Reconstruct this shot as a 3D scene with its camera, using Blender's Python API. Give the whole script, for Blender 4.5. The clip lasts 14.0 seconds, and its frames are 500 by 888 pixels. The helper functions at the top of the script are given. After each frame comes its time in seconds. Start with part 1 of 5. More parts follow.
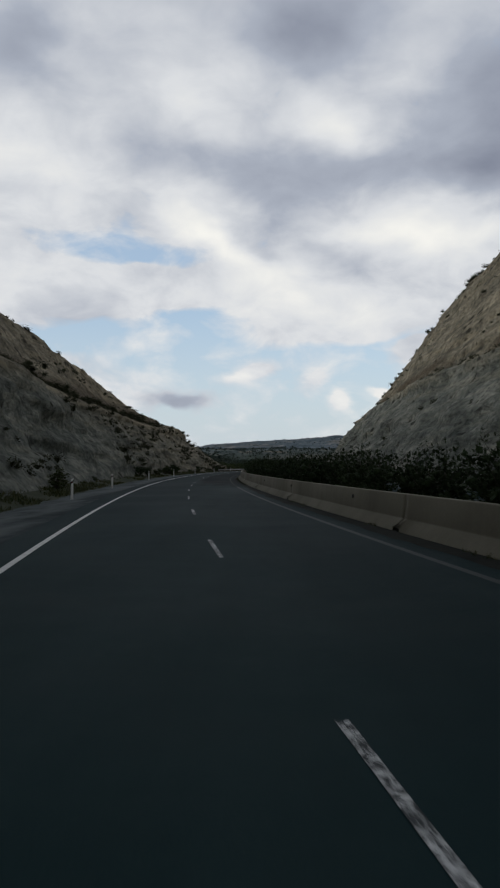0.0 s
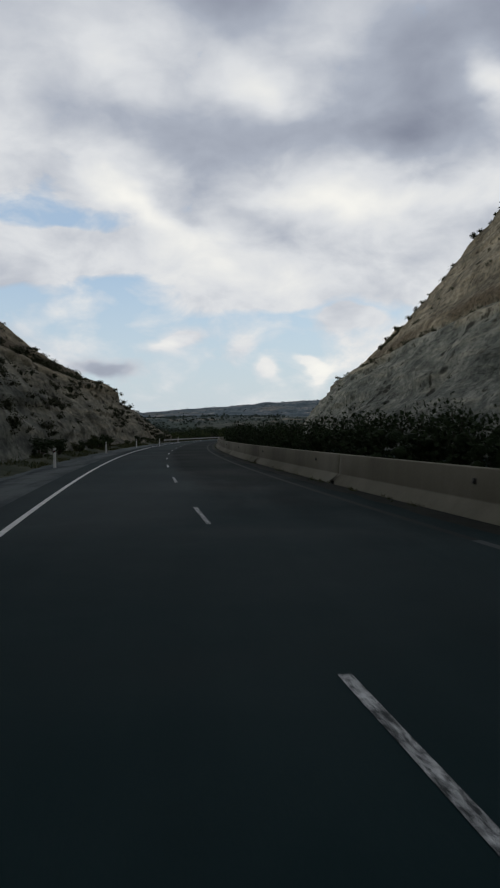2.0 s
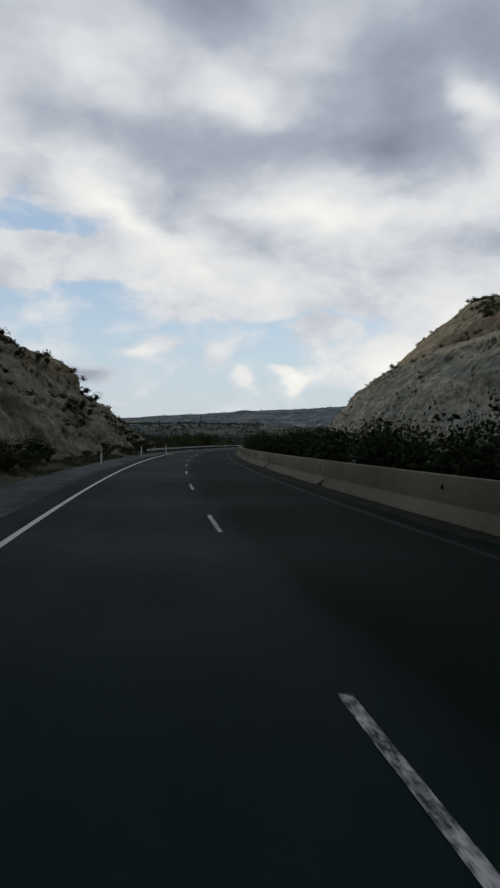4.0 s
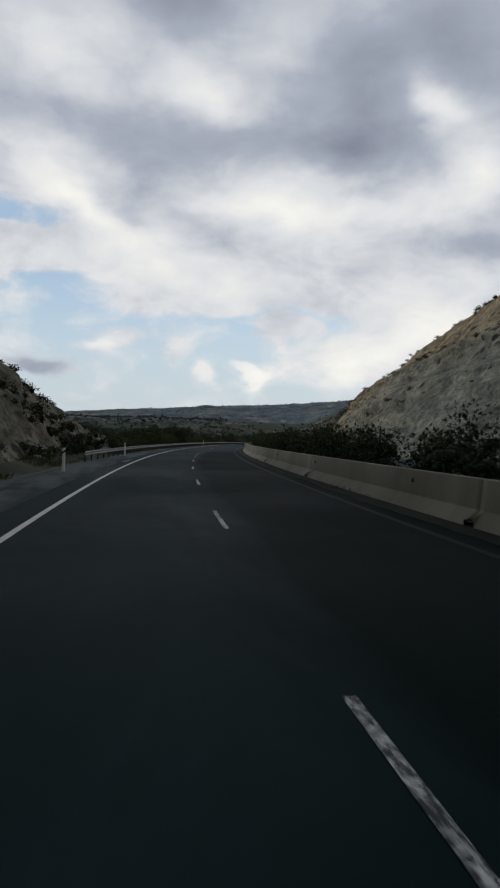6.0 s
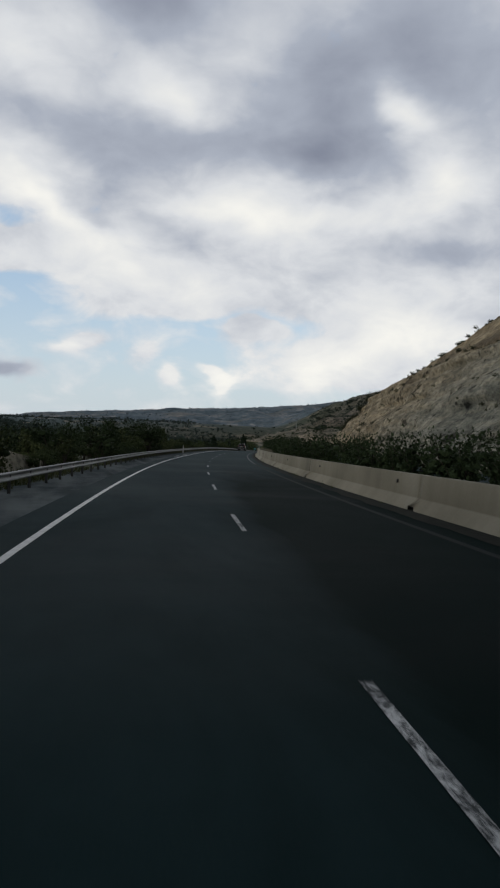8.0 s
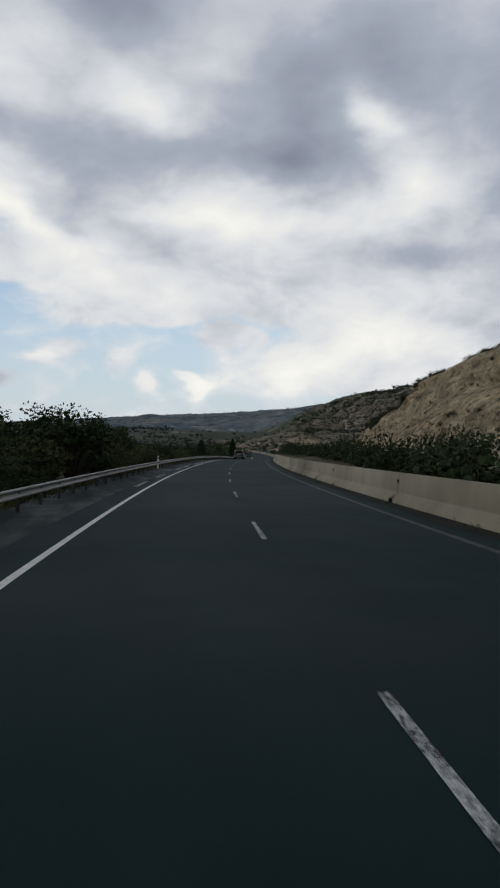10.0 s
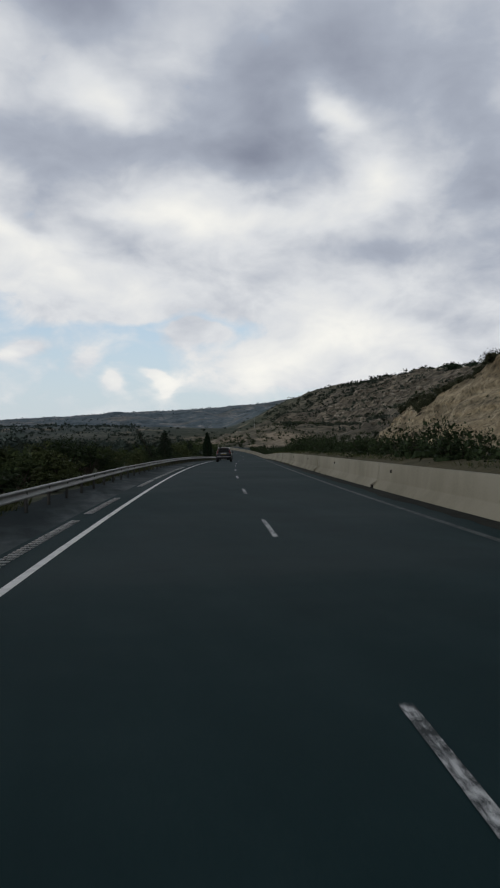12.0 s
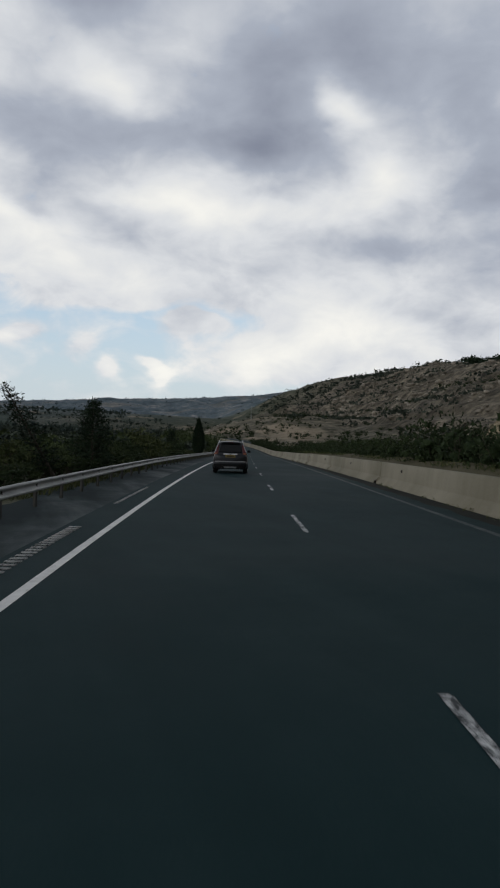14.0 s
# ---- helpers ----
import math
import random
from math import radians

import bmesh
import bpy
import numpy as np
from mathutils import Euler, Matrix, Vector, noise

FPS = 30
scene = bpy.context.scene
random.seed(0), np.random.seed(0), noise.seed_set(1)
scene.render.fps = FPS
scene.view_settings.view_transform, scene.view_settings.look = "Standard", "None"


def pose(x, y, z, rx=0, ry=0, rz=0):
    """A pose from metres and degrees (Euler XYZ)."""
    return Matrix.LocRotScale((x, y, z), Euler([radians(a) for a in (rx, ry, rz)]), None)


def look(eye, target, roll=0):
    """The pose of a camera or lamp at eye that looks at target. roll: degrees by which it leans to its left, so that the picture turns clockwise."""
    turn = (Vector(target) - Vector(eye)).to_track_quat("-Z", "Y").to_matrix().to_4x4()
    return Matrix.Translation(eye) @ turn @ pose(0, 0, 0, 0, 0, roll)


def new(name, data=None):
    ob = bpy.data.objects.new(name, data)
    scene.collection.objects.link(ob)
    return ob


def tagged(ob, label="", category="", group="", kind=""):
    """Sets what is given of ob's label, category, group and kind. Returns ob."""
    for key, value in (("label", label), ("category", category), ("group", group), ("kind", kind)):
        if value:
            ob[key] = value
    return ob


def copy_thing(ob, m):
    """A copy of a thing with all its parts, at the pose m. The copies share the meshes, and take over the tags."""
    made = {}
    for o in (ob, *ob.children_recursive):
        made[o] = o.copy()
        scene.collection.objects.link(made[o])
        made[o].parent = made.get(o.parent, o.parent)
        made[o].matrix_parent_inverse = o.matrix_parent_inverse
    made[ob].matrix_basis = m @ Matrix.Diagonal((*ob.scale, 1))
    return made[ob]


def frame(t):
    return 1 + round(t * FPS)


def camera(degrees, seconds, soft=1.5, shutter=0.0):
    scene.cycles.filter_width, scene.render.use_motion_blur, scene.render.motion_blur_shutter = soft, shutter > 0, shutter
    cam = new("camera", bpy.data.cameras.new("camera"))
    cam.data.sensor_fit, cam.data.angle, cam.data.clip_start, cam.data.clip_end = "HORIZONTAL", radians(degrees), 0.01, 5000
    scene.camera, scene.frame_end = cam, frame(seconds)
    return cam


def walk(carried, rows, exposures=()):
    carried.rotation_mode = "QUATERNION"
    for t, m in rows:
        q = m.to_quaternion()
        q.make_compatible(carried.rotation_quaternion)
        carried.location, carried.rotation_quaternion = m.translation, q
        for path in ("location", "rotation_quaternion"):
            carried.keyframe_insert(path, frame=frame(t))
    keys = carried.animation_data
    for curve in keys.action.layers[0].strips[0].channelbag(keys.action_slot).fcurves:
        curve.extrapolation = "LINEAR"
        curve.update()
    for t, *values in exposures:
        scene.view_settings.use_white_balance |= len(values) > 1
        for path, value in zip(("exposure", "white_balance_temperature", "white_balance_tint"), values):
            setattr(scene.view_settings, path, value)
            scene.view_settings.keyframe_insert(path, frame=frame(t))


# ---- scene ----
cam = camera(37.19, 14.0, soft=2.1, shutter=0.1)

# ---- the road's line: curvature (1/km) and grade (%) along its length, heading at its start ----
CURVE = [(-120, -1.5), (0, -1.45), (50, -1.276), (100, -1.365), (150, -1.325), (200, -1.33), (250, -1.254), (300, -1.009), (350, -0.646),
         (400, -0.145), (440, 0.1), (480, 1.0), (520, 1.5), (700, 1.5), (800, 0), (4400, 0)]
GRADE = [(-120, 0.3), (160, 0.46), (240, 0.17), (320, 0.25), (400, -1.32), (470, -1.3), (500, 1.4), (620, 2.4), (700, 1.5), (900, 0), (4400, 0)]
SS = np.arange(-120, 4400, 1.0)
HH = np.cumsum(np.interp(SS, *zip(*CURVE)) / 1000)
HH += radians(8.104) - HH[120]
XX, YY, ZZ = np.cumsum(-np.sin(HH)), np.cumsum(np.cos(HH)), np.cumsum(np.interp(SS, *zip(*GRADE)) / 100)
XX, YY, ZZ = XX - XX[120], YY - YY[120], ZZ - ZZ[120]


def road(s, u, z=0.0):
    """World points s metres along the lane line, u to its right, z above the carriageway."""
    s, u = np.asarray(s, float), np.asarray(u, float)
    h = np.interp(s, SS, HH)
    return np.stack(np.broadcast_arrays(np.interp(s, SS, XX) + u * np.cos(h), np.interp(s, SS, YY) + u * np.sin(h), np.interp(s, SS, ZZ) + z), -1)


# seconds, metres along the road, metres beside the lane line, pitch, roll, yaw
DRIVE = [
    (0.0, 0.00, -1.269, 1.87, 0.22, -0.08), (0.5, 11.91, -1.310, 1.45, -0.10, -1.08), (1.0, 23.76, -1.290, 0.28, -0.09, -1.65),
    (1.5, 35.74, -1.480, 0.15, -0.39, -4.22), (2.0, 47.65, -1.471, -0.65, 1.09, -5.62), (2.5, 59.63, -1.448, -0.41, 0.44, -5.91),
    (3.0, 71.61, -1.403, -0.47, 0.53, -6.40), (3.5, 83.58, -1.358, -0.26, 0.20, -7.00), (4.0, 95.56, -1.313, -0.00, -0.07, -7.60),
    (4.5, 107.54, -1.268, 0.25, -0.20, -8.40), (5.0, 119.53, -1.223, 0.65, -1.02, -9.85), (5.5, 131.54, -1.175, 0.13, -0.84, -10.05),
    (6.0, 143.41, -1.299, -0.28, -1.06, -10.70), (6.5, 155.24, -1.378, -0.65, -0.04, -11.93), (7.0, 167.04, -1.475, 0.30, -0.37, -13.11),
    (7.5, 178.86, -1.446, -1.11, -0.25, -13.19), (8.0, 190.72, -1.457, 0.06, -1.46, -13.32), (8.5, 202.69, -1.493, 0.04, -0.69, -14.71),
    (9.0, 214.69, -1.439, 0.40, -0.50, -15.05), (9.5, 226.63, -1.386, 0.50, -0.35, -15.05), (10.0, 238.58, -1.333, 0.50, -0.20, -15.00),
    (10.5, 250.53, -1.279, 0.45, -0.10, -15.00), (11.0, 262.51, -1.226, 0.25, -0.03, -15.08), (11.5, 274.57, -1.178, 0.64, 1.48, -15.59),
    (12.0, 286.71, -1.283, 0.21, 0.93, -17.41), (12.5, 298.68, -1.389, 0.67, -0.49, -17.74), (13.0, 310.46, -1.418, 0.91, -0.86, -18.44),
    (13.5, 322.23, -1.434, 0.14, -0.02, -18.92), (14.0, 334.23, -1.514, -0.37, -1.49, -17.97)]
walk(cam, [(t, pose(*road(s, u, 1.671), 90 + pitch, roll, yaw)) for t, s, u, pitch, roll, yaw in DRIVE])

# ---- nodes ----


def node(tree, kind, *values, operation="", clamp=False):
    """A shader node with its inputs in order: numbers, colours, sockets, or None to leave one as it is."""
    made = tree.nodes.new("ShaderNode" + kind)
    if operation:
        made.operation = operation
    if clamp:
        made.use_clamp = True
    for socket, value in zip(made.inputs, values):
        if isinstance(value, bpy.types.NodeSocket):
            tree.links.new(value, socket)
        elif value is not None:
            socket.default_value = value
    return made


def calc(tree, op, *values, clamp=False):
    return node(tree, "Math", *values, operation=op, clamp=clamp).outputs[0]


def vec(tree, op, *values):
    made = node(tree, "VectorMath", *values, operation=op)
    return made.outputs["Value" if op in ("DOT_PRODUCT", "LENGTH") else "Vector"]


def blend(tree, factor, a, b):
    made = tree.nodes.new("ShaderNodeMix")
    made.data_type = "RGBA"
    for key, value in ((0, factor), (6, a), (7, b)):
        if isinstance(value, bpy.types.NodeSocket):
            tree.links.new(value, made.inputs[key])
        else:
            made.inputs[key].default_value = value if key == 0 else (*value[:3], 1)
    return made.outputs[2]


def ramp(tree, factor, *stops):
    made = node(tree, "ValToRGB", factor)
    e = made.color_ramp.elements
    e[0].position, e[0].color = stops[0][0], (*stops[0][1], 1)
    e[1].position, e[1].color = stops[-1][0], (*stops[-1][1], 1)
    for at, colour in stops[1:-1]:
        e.new(at).color = (*colour, 1)
    return made.outputs[0]


def fnoise(tree, vector, scale, detail=4.0, rough=0.55, distort=0.0):
    made = tree.nodes.new("ShaderNodeTexNoise")
    tree.links.new(vector, made.inputs["Vector"])
    for key, value in (("Scale", scale), ("Detail", detail), ("Roughness", rough), ("Distortion", distort)):
        made.inputs[key].default_value = value
    return made.outputs[0]


def attribute(tree, name):
    made = tree.nodes.new("ShaderNodeAttribute")
    made.attribute_name = name
    return made.outputs["Fac"]


# ---- sky: a broken deck of cloud over pale blue, brightest low ahead ----
SUN_HEIGHT, SUN_SIDE = 15.5, 108.0
world = bpy.data.worlds.new("world")
scene.world = world
world.use_nodes = True
wt = world.node_tree
wdir = node(wt, "TexCoord").outputs["Generated"]
wx, wy, wz = node(wt, "SeparateXYZ", wdir).outputs
az = calc(wt, "MULTIPLY", calc(wt, "ARCTAN2", calc(wt, "MULTIPLY", wx, -1.0), wy), 57.296)
el = calc(wt, "MULTIPLY", calc(wt, "ARCSINE", wz), 57.296)
angle = node(wt, "CombineXYZ", az, el, 0.0).outputs[0]
billow = vec(wt, "MULTIPLY", angle, (0.1, 0.17, 0.0))
warp_n = wt.nodes.new("ShaderNodeTexNoise")
wt.links.new(billow, warp_n.inputs["Vector"])
warp_n.inputs["Scale"].default_value, warp_n.inputs["Detail"].default_value, warp_n.inputs["Roughness"].default_value = 1.0, 4.0, 0.5
warp = vec(wt, "MULTIPLY", vec(wt, "SUBTRACT", warp_n.outputs["Color"], (0.5, 0.5, 0.5)), (8.0, 5.0, 0.0))
bent = vec(wt, "ADD", angle, warp)


def lobes(rows):
    """The sum of soft lobes in the sky: azimuth to the left, height, half widths, lean, weight."""
    total = None
    for a, e, sa, se, lean, weight in rows:
        d, c, n = vec(wt, "SUBTRACT", bent, (a, e, 0.0)), math.cos(radians(lean)), math.sin(radians(lean))
        p, q = vec(wt, "DOT_PRODUCT", d, (c / sa, n / sa, 0.0)), vec(wt, "DOT_PRODUCT", d, (-n / se, c / se, 0.0))
        g = calc(wt, "MULTIPLY", calc(wt, "POWER", 0.3679, calc(wt, "MULTIPLY_ADD", p, p, calc(wt, "MULTIPLY", q, q))), weight)
        total = g if total is None else calc(wt, "ADD", total, g)
    return total


DARK = lobes([
    (-5.5, 30.3, 4.2, 3.4, 10, -0.36), (-18.2, 21.8, 6.4, 1.8, 6, -0.31), (-9.3, 22.0, 6.5, 1.6, 0, -0.12), (-17.4, 23.6, 4.6, 2.6, 10, -0.16), (-18.8, 26.8, 3.4, 2.7, 0, -0.26), (-25.4, 27.4, 5.3, 3.3, 0, -0.3),
    (-27.7, 14.7, 5.2, 1.3, 3, -0.14), (-29.5, 14.9, 5.4, 1.0, 4, -0.12), (-35.3, 12.9, 3.6, 2.0, 0, -0.2), (-34.2, 24.2, 3.2, 3.8, 0, -0.25), (-35.6, 18.3, 2.4, 3.4, 0, -0.25),
    (-6.0, 17.1, 4.8, 1.5, 32, -0.1), (17.1, 29.3, 3.2, 2.6, 0, -0.24), (-0.5, 21.1, 8.3, 1.5, 14, -0.14), (-2.8, 21.7, 6.9, 1.6, 5, -0.08), (5.6, 5.0, 2.7, 0.6, 0, -0.2),
    (-33.0, 9.4, 3.7, 0.8, 4, -0.14)])
LIGHT = lobes([
    (-6.7, 24.4, 2.8, 1.3, 0, 0.2), (4.7, 27.6, 2.6, 1.8, 30, 0.14), (-24.7, 23.7, 2.3, 1.4, 40, 0.27), (-27.6, 19.4, 2.0, 1.7, 0, 0.2), (-12.5, 17.6, 5.6, 1.3, 5, 0.17),
    (-21.5, 17.9, 5.0, 1.3, 0, 0.18), (2.1, 16.9, 5.2, 1.0, 32, 0.3), (-25.5, 7.7, 6.4, 1.8, 0, 0.24), (-18.2, 5.9, 2.4, 1.3, 0, 0.26), (-5.6, 12.6, 8.6, 1.5, 6, 0.14),
    (-10.1, 17.4, 5.1, 1.3, 12, 0.13), (-6.0, 26.8, 3.7, 2.0, 0, 0.14), (16.2, 21.7, 6.1, 1.3, 0, 0.1), (0.8, 6.9, 1.6, 0.6, 0, 0.2), (-6.6, 4.8, 1.1, 1.2, 0, 0.2), (-10.1, 5.0, 1.1, 1.0, 0, 0.2)])
GAP = lobes([
    (9.7, 16.8, 5.3, 1.4, 6, 1.5), (12.9, 9.7, 8.7, 1.4, 0, 1.35), (2.6, 8.1, 6.5, 1.8, 0, 1.0), (-12.2, 8.4, 4.6, 1.0, 0, 0.75), (-5.7, 5.9, 14.0, 2.1, 0, 0.9),
    (-7.3, 8.4, 8.8, 1.3, 0, 0.8), (-7.4, 4.5, 10.8, 1.3, 0, 0.8), (4.5, 11.7, 4.3, 1.4, 0, 0.9), (-14.4, 8.9, 2.4, 1.5, 20, 0.8)])
PUFF = lobes([
    (11.2, 12.6, 7.2, 0.6, 0, -1.1), (0.9, 6.8, 1.9, 0.8, -12, -0.7), (-6.6, 4.7, 0.6, 0.75, 10, -1.5), (-10.1, 4.9, 0.65, 0.6, 0, -1.6), (-5.0, 6.4, 0.8, 1.5, 15, -0.5),
    (-0.8, 7.3, 1.5, 1.0, 0, -0.8), (-13.5, 8.3, 1.4, 1.2, 10, -1.0),
    (-21.7, 6.3, 6.1, 1.6, -4, -1.3), (5.6, 5.0, 2.7, 0.6, 0, -1.0), (-14.8, 8.6, 1.7, 0.7, 20, -0.8), (6.5, 15.3, 2.6, 0.4, 0, -0.7)])
HAZE = lobes([(-4, 2.6, 40, 2.6, 0, 0.9)])
low = calc(wt, "SUBTRACT", 1.25, calc(wt, "MULTIPLY", el, 0.035), clamp=True)
puff = fnoise(wt, billow, 0.8, 2.5, 0.5)
fine = fnoise(wt, billow, 1.9, 7, 0.55, 0.3)
tone = calc(wt, "ADD", calc(wt, "ADD", DARK, LIGHT), calc(wt, "MULTIPLY_ADD", low, 0.10, calc(wt, "MULTIPLY_ADD", puff, 0.28, 0.37)))
ripple = calc(wt, "MULTIPLY", calc(wt, "SUBTRACT", fine, 0.5), calc(wt, "MULTIPLY_ADD", low, 0.48, 0.14))
tone = calc(wt, "ADD", tone, ripple)
# the deck thickens overhead and behind, away from the bright band ahead
high = calc(wt, "MULTIPLY", calc(wt, "SUBTRACT", el, 32.0), 0.05, clamp=True)
rear = calc(wt, "MULTIPLY", calc(wt, "SUBTRACT", 0.35, wy), 0.8, clamp=True)
thick = calc(wt, "MAXIMUM", high, rear)
cloud = ramp(wt, tone, (0.10, (0.23, 0.255, 0.325)), (0.40, (0.40, 0.437, 0.512)), (0.62, (0.70, 0.72, 0.748)), (0.88, (0.93, 0.92, 0.87)))
open_sky = calc(wt, "ADD", calc(wt, "MINIMUM", calc(wt, "ADD", GAP, HAZE), 0.9), PUFF)
cover = calc(wt, "MULTIPLY_ADD", calc(wt, "MULTIPLY_ADD", open_sky, -1.25, 0.95), 1.5, calc(wt, "MULTIPLY", calc(wt, "SUBTRACT", fine, 0.42), 4.0), clamp=True)
clear = node(wt, "TexSky")
clear.sky_type, clear.sun_disc, clear.dust_density = "NISHITA", False, 1.6
clear.sun_elevation, clear.sun_rotation = radians(SUN_HEIGHT), radians(-SUN_SIDE)
blue = vec(wt, "ADD", vec(wt, "MULTIPLY", clear.outputs[0], (0.085, 0.09, 0.095)), (0.245, 0.305, 0.385))
veil = calc(wt, "MULTIPLY", calc(wt, "SUBTRACT", 12.0, el), 0.07, clamp=True)
blue = blend(wt, veil, blue, (0.605, 0.675, 0.73))
shade = calc(wt, "SUBTRACT", 1.0, calc(wt, "MULTIPLY", thick, 0.64))
sky_colour = vec(wt, "SCALE", blend(wt, calc(wt, "MAXIMUM", cover, high), blue, cloud), None, None, shade)
wt.links.new(sky_colour, wt.nodes["Background"].inputs[0])
wt.nodes["Background"].inputs[1].default_value = 1.0

# the sun behind the cloud: weak and very wide, from behind on the left
sun = new("sun", bpy.data.lights.new("sun", "SUN"))
sun.data.energy, sun.data.angle, sun.data.color = 0.65, radians(20), (1.0, 0.95, 0.87)
sun_way = Vector((-math.sin(radians(SUN_SIDE)) * math.cos(radians(SUN_HEIGHT)), math.cos(radians(SUN_SIDE)) * math.cos(radians(SUN_HEIGHT)),
                  math.sin(radians(SUN_HEIGHT))))
sun.matrix_basis = look(sun_way * 100, (0, 0, 0))

# ---- materials ----


def material(name, rough=0.85, spec=0.3, metal=0.0):
    """A new principled material; returns it, its tree, its shader and the object's coordinates."""
    m = bpy.data.materials.new(name)
    m.use_nodes = True
    t = m.node_tree
    bsdf = t.nodes["Principled BSDF"]
    bsdf.inputs["Roughness"].default_value, bsdf.inputs["Metallic"].default_value = rough, metal
    bsdf.inputs["Specular IOR Level"].default_value = spec
    return m, t, bsdf, node(t, "TexCoord").outputs["Object"]


def finish(t, bsdf, colour, height=None, depth=0.02, strength=0.6, rough=None):
    t.links.new(colour, bsdf.inputs["Base Color"])
    if rough is not None:
        t.links.new(rough, bsdf.inputs["Roughness"])
    if height is not None:
        bump = t.nodes.new("ShaderNodeBump")
        bump.inputs["Strength"].default_value, bump.inputs["Distance"].default_value = strength, depth
        t.links.new(height, bump.inputs["Height"])
        t.links.new(bump.outputs[0], bsdf.inputs["Normal"])


def mottled(name, a, b, scale, fine_scale, rough=0.85, spec=0.3, depth=0.01, metal=0.0, mid=None, island=0.0, loose=0.0):
    """Two tones mixed by a broad and a fine noise, with relief; island and loose vary it by piece and by object."""
    m, t, bsdf, at = material(name, rough, spec, metal)
    broad, small = fnoise(t, at, scale, 5, 0.6), fnoise(t, at, fine_scale, 4, 0.6)
    f = calc(t, "ADD", calc(t, "MULTIPLY", broad, 0.62), calc(t, "MULTIPLY", small, 0.38))
    if island:
        f = calc(t, "MULTIPLY_ADD", calc(t, "SUBTRACT", node(t, "NewGeometry").outputs["Random Per Island"], 0.5), island, f)
    if loose:
        f = calc(t, "MULTIPLY_ADD", calc(t, "SUBTRACT", node(t, "ObjectInfo").outputs["Random"], 0.5), loose, f)
    stops = [(0.32, a), (0.68, b)] if mid is None else [(0.3, a), (0.5, mid), (0.7, b)]
    finish(t, bsdf, ramp(t, f, *stops), small, depth)
    return m


def asphalt_material(name, a, b, c):
    m, t, bsdf, at = material(name, 0.85, 0.06)
    patch = fnoise(t, at, 0.11, 5, 0.6, 0.6)
    stain = fnoise(t, at, 0.9, 5, 0.65)
    chips = fnoise(t, at, 55.0, 3, 0.7)
    track = fnoise(t, vec(t, "MULTIPLY", at, (0.9, 0.035, 1.0)), 1.0, 4, 0.6)
    f = calc(t, "ADD", calc(t, "ADD", calc(t, "MULTIPLY", patch, 0.28), calc(t, "MULTIPLY", track, 0.27)), calc(t, "ADD", calc(t, "MULTIPLY", stain, 0.22), calc(t, "MULTIPLY", chips, 0.23)))
    # a darker zone set by a point value, its edge broken by noise
    dark_zone = calc(t, "MULTIPLY_ADD", attribute(t, "darkened"), 1.9, calc(t, "MULTIPLY_ADD", calc(t, "SUBTRACT", fnoise(t, vec(t, "MULTIPLY", at, (0.5, 0.16, 1.0)), 1.0, 5, 0.65, 0.8), 0.5), 1.6, -0.25), clamp=True)
    colour = vec(t, "MULTIPLY", ramp(t, f, (0.33, a), (0.5, b), (0.68, c)), blend(t, attribute(t, "lightened"), (1, 1, 1), (1.35, 1.3, 1.27)))
    colour = vec(t, "MULTIPLY", colour, blend(t, dark_zone, (1, 1, 1), (0.31, 0.38, 0.32)))
    t.links.new(calc(t, "MULTIPLY_ADD", dark_zone, -0.035, 0.06), bsdf.inputs["Specular IOR Level"])
    finish(t, bsdf, colour, chips, 0.006, 0.5, ramp(t, patch, (0.3, (0.68,) * 3), (0.7, (0.88,) * 3)))
    return m


def shoulder_material(name):
    """Old dark asphalt with dust and fine gravel swept over it in long tongues."""
    m, t, bsdf, at = material(name, 0.9, 0.06)
    sweep = fnoise(t, vec(t, "MULTIPLY", at, (0.8, 0.09, 1.0)), 1.0, 5, 0.6, 0.5)
    stain, chips = fnoise(t, at, 0.7, 5, 0.65), fnoise(t, at, 40.0, 3, 0.7)
    f = calc(t, "ADD", calc(t, "MULTIPLY", sweep, 0.6), calc(t, "ADD", calc(t, "MULTIPLY", stain, 0.25), calc(t, "MULTIPLY", chips, 0.15)))
    f = calc(t, "MULTIPLY_ADD", attribute(t, "dust"), 0.07, f)
    finish(t, bsdf, ramp(t, f, (0.38, (0.014, 0.024, 0.027)), (0.47, (0.041, 0.054, 0.058)), (0.6, (0.115, 0.133, 0.135))), chips, 0.006, 0.5)
    return m


def paint_material(name, paint, under, wear, spec=0.3):
    """Road paint rubbed through to the asphalt in flecks."""
    m, t, bsdf, at = material(name, 0.7, spec)
    fleck = calc(t, "ADD", calc(t, "MULTIPLY", fnoise(t, at, 24.0, 4, 0.75), 0.75), calc(t, "MULTIPLY", fnoise(t, at, 1.7, 3, 0.6), 0.25))
    grime = fnoise(t, at, 5.0, 4, 0.6)
    top = ramp(t, grime, (0.3, tuple(v * 0.72 for v in paint)), (0.65, paint))
    finish(t, bsdf, blend(t, ramp(t, fleck, (wear, (0, 0, 0)), (wear + 0.035, (1, 1, 1))), under, top), fleck, 0.003)
    return m


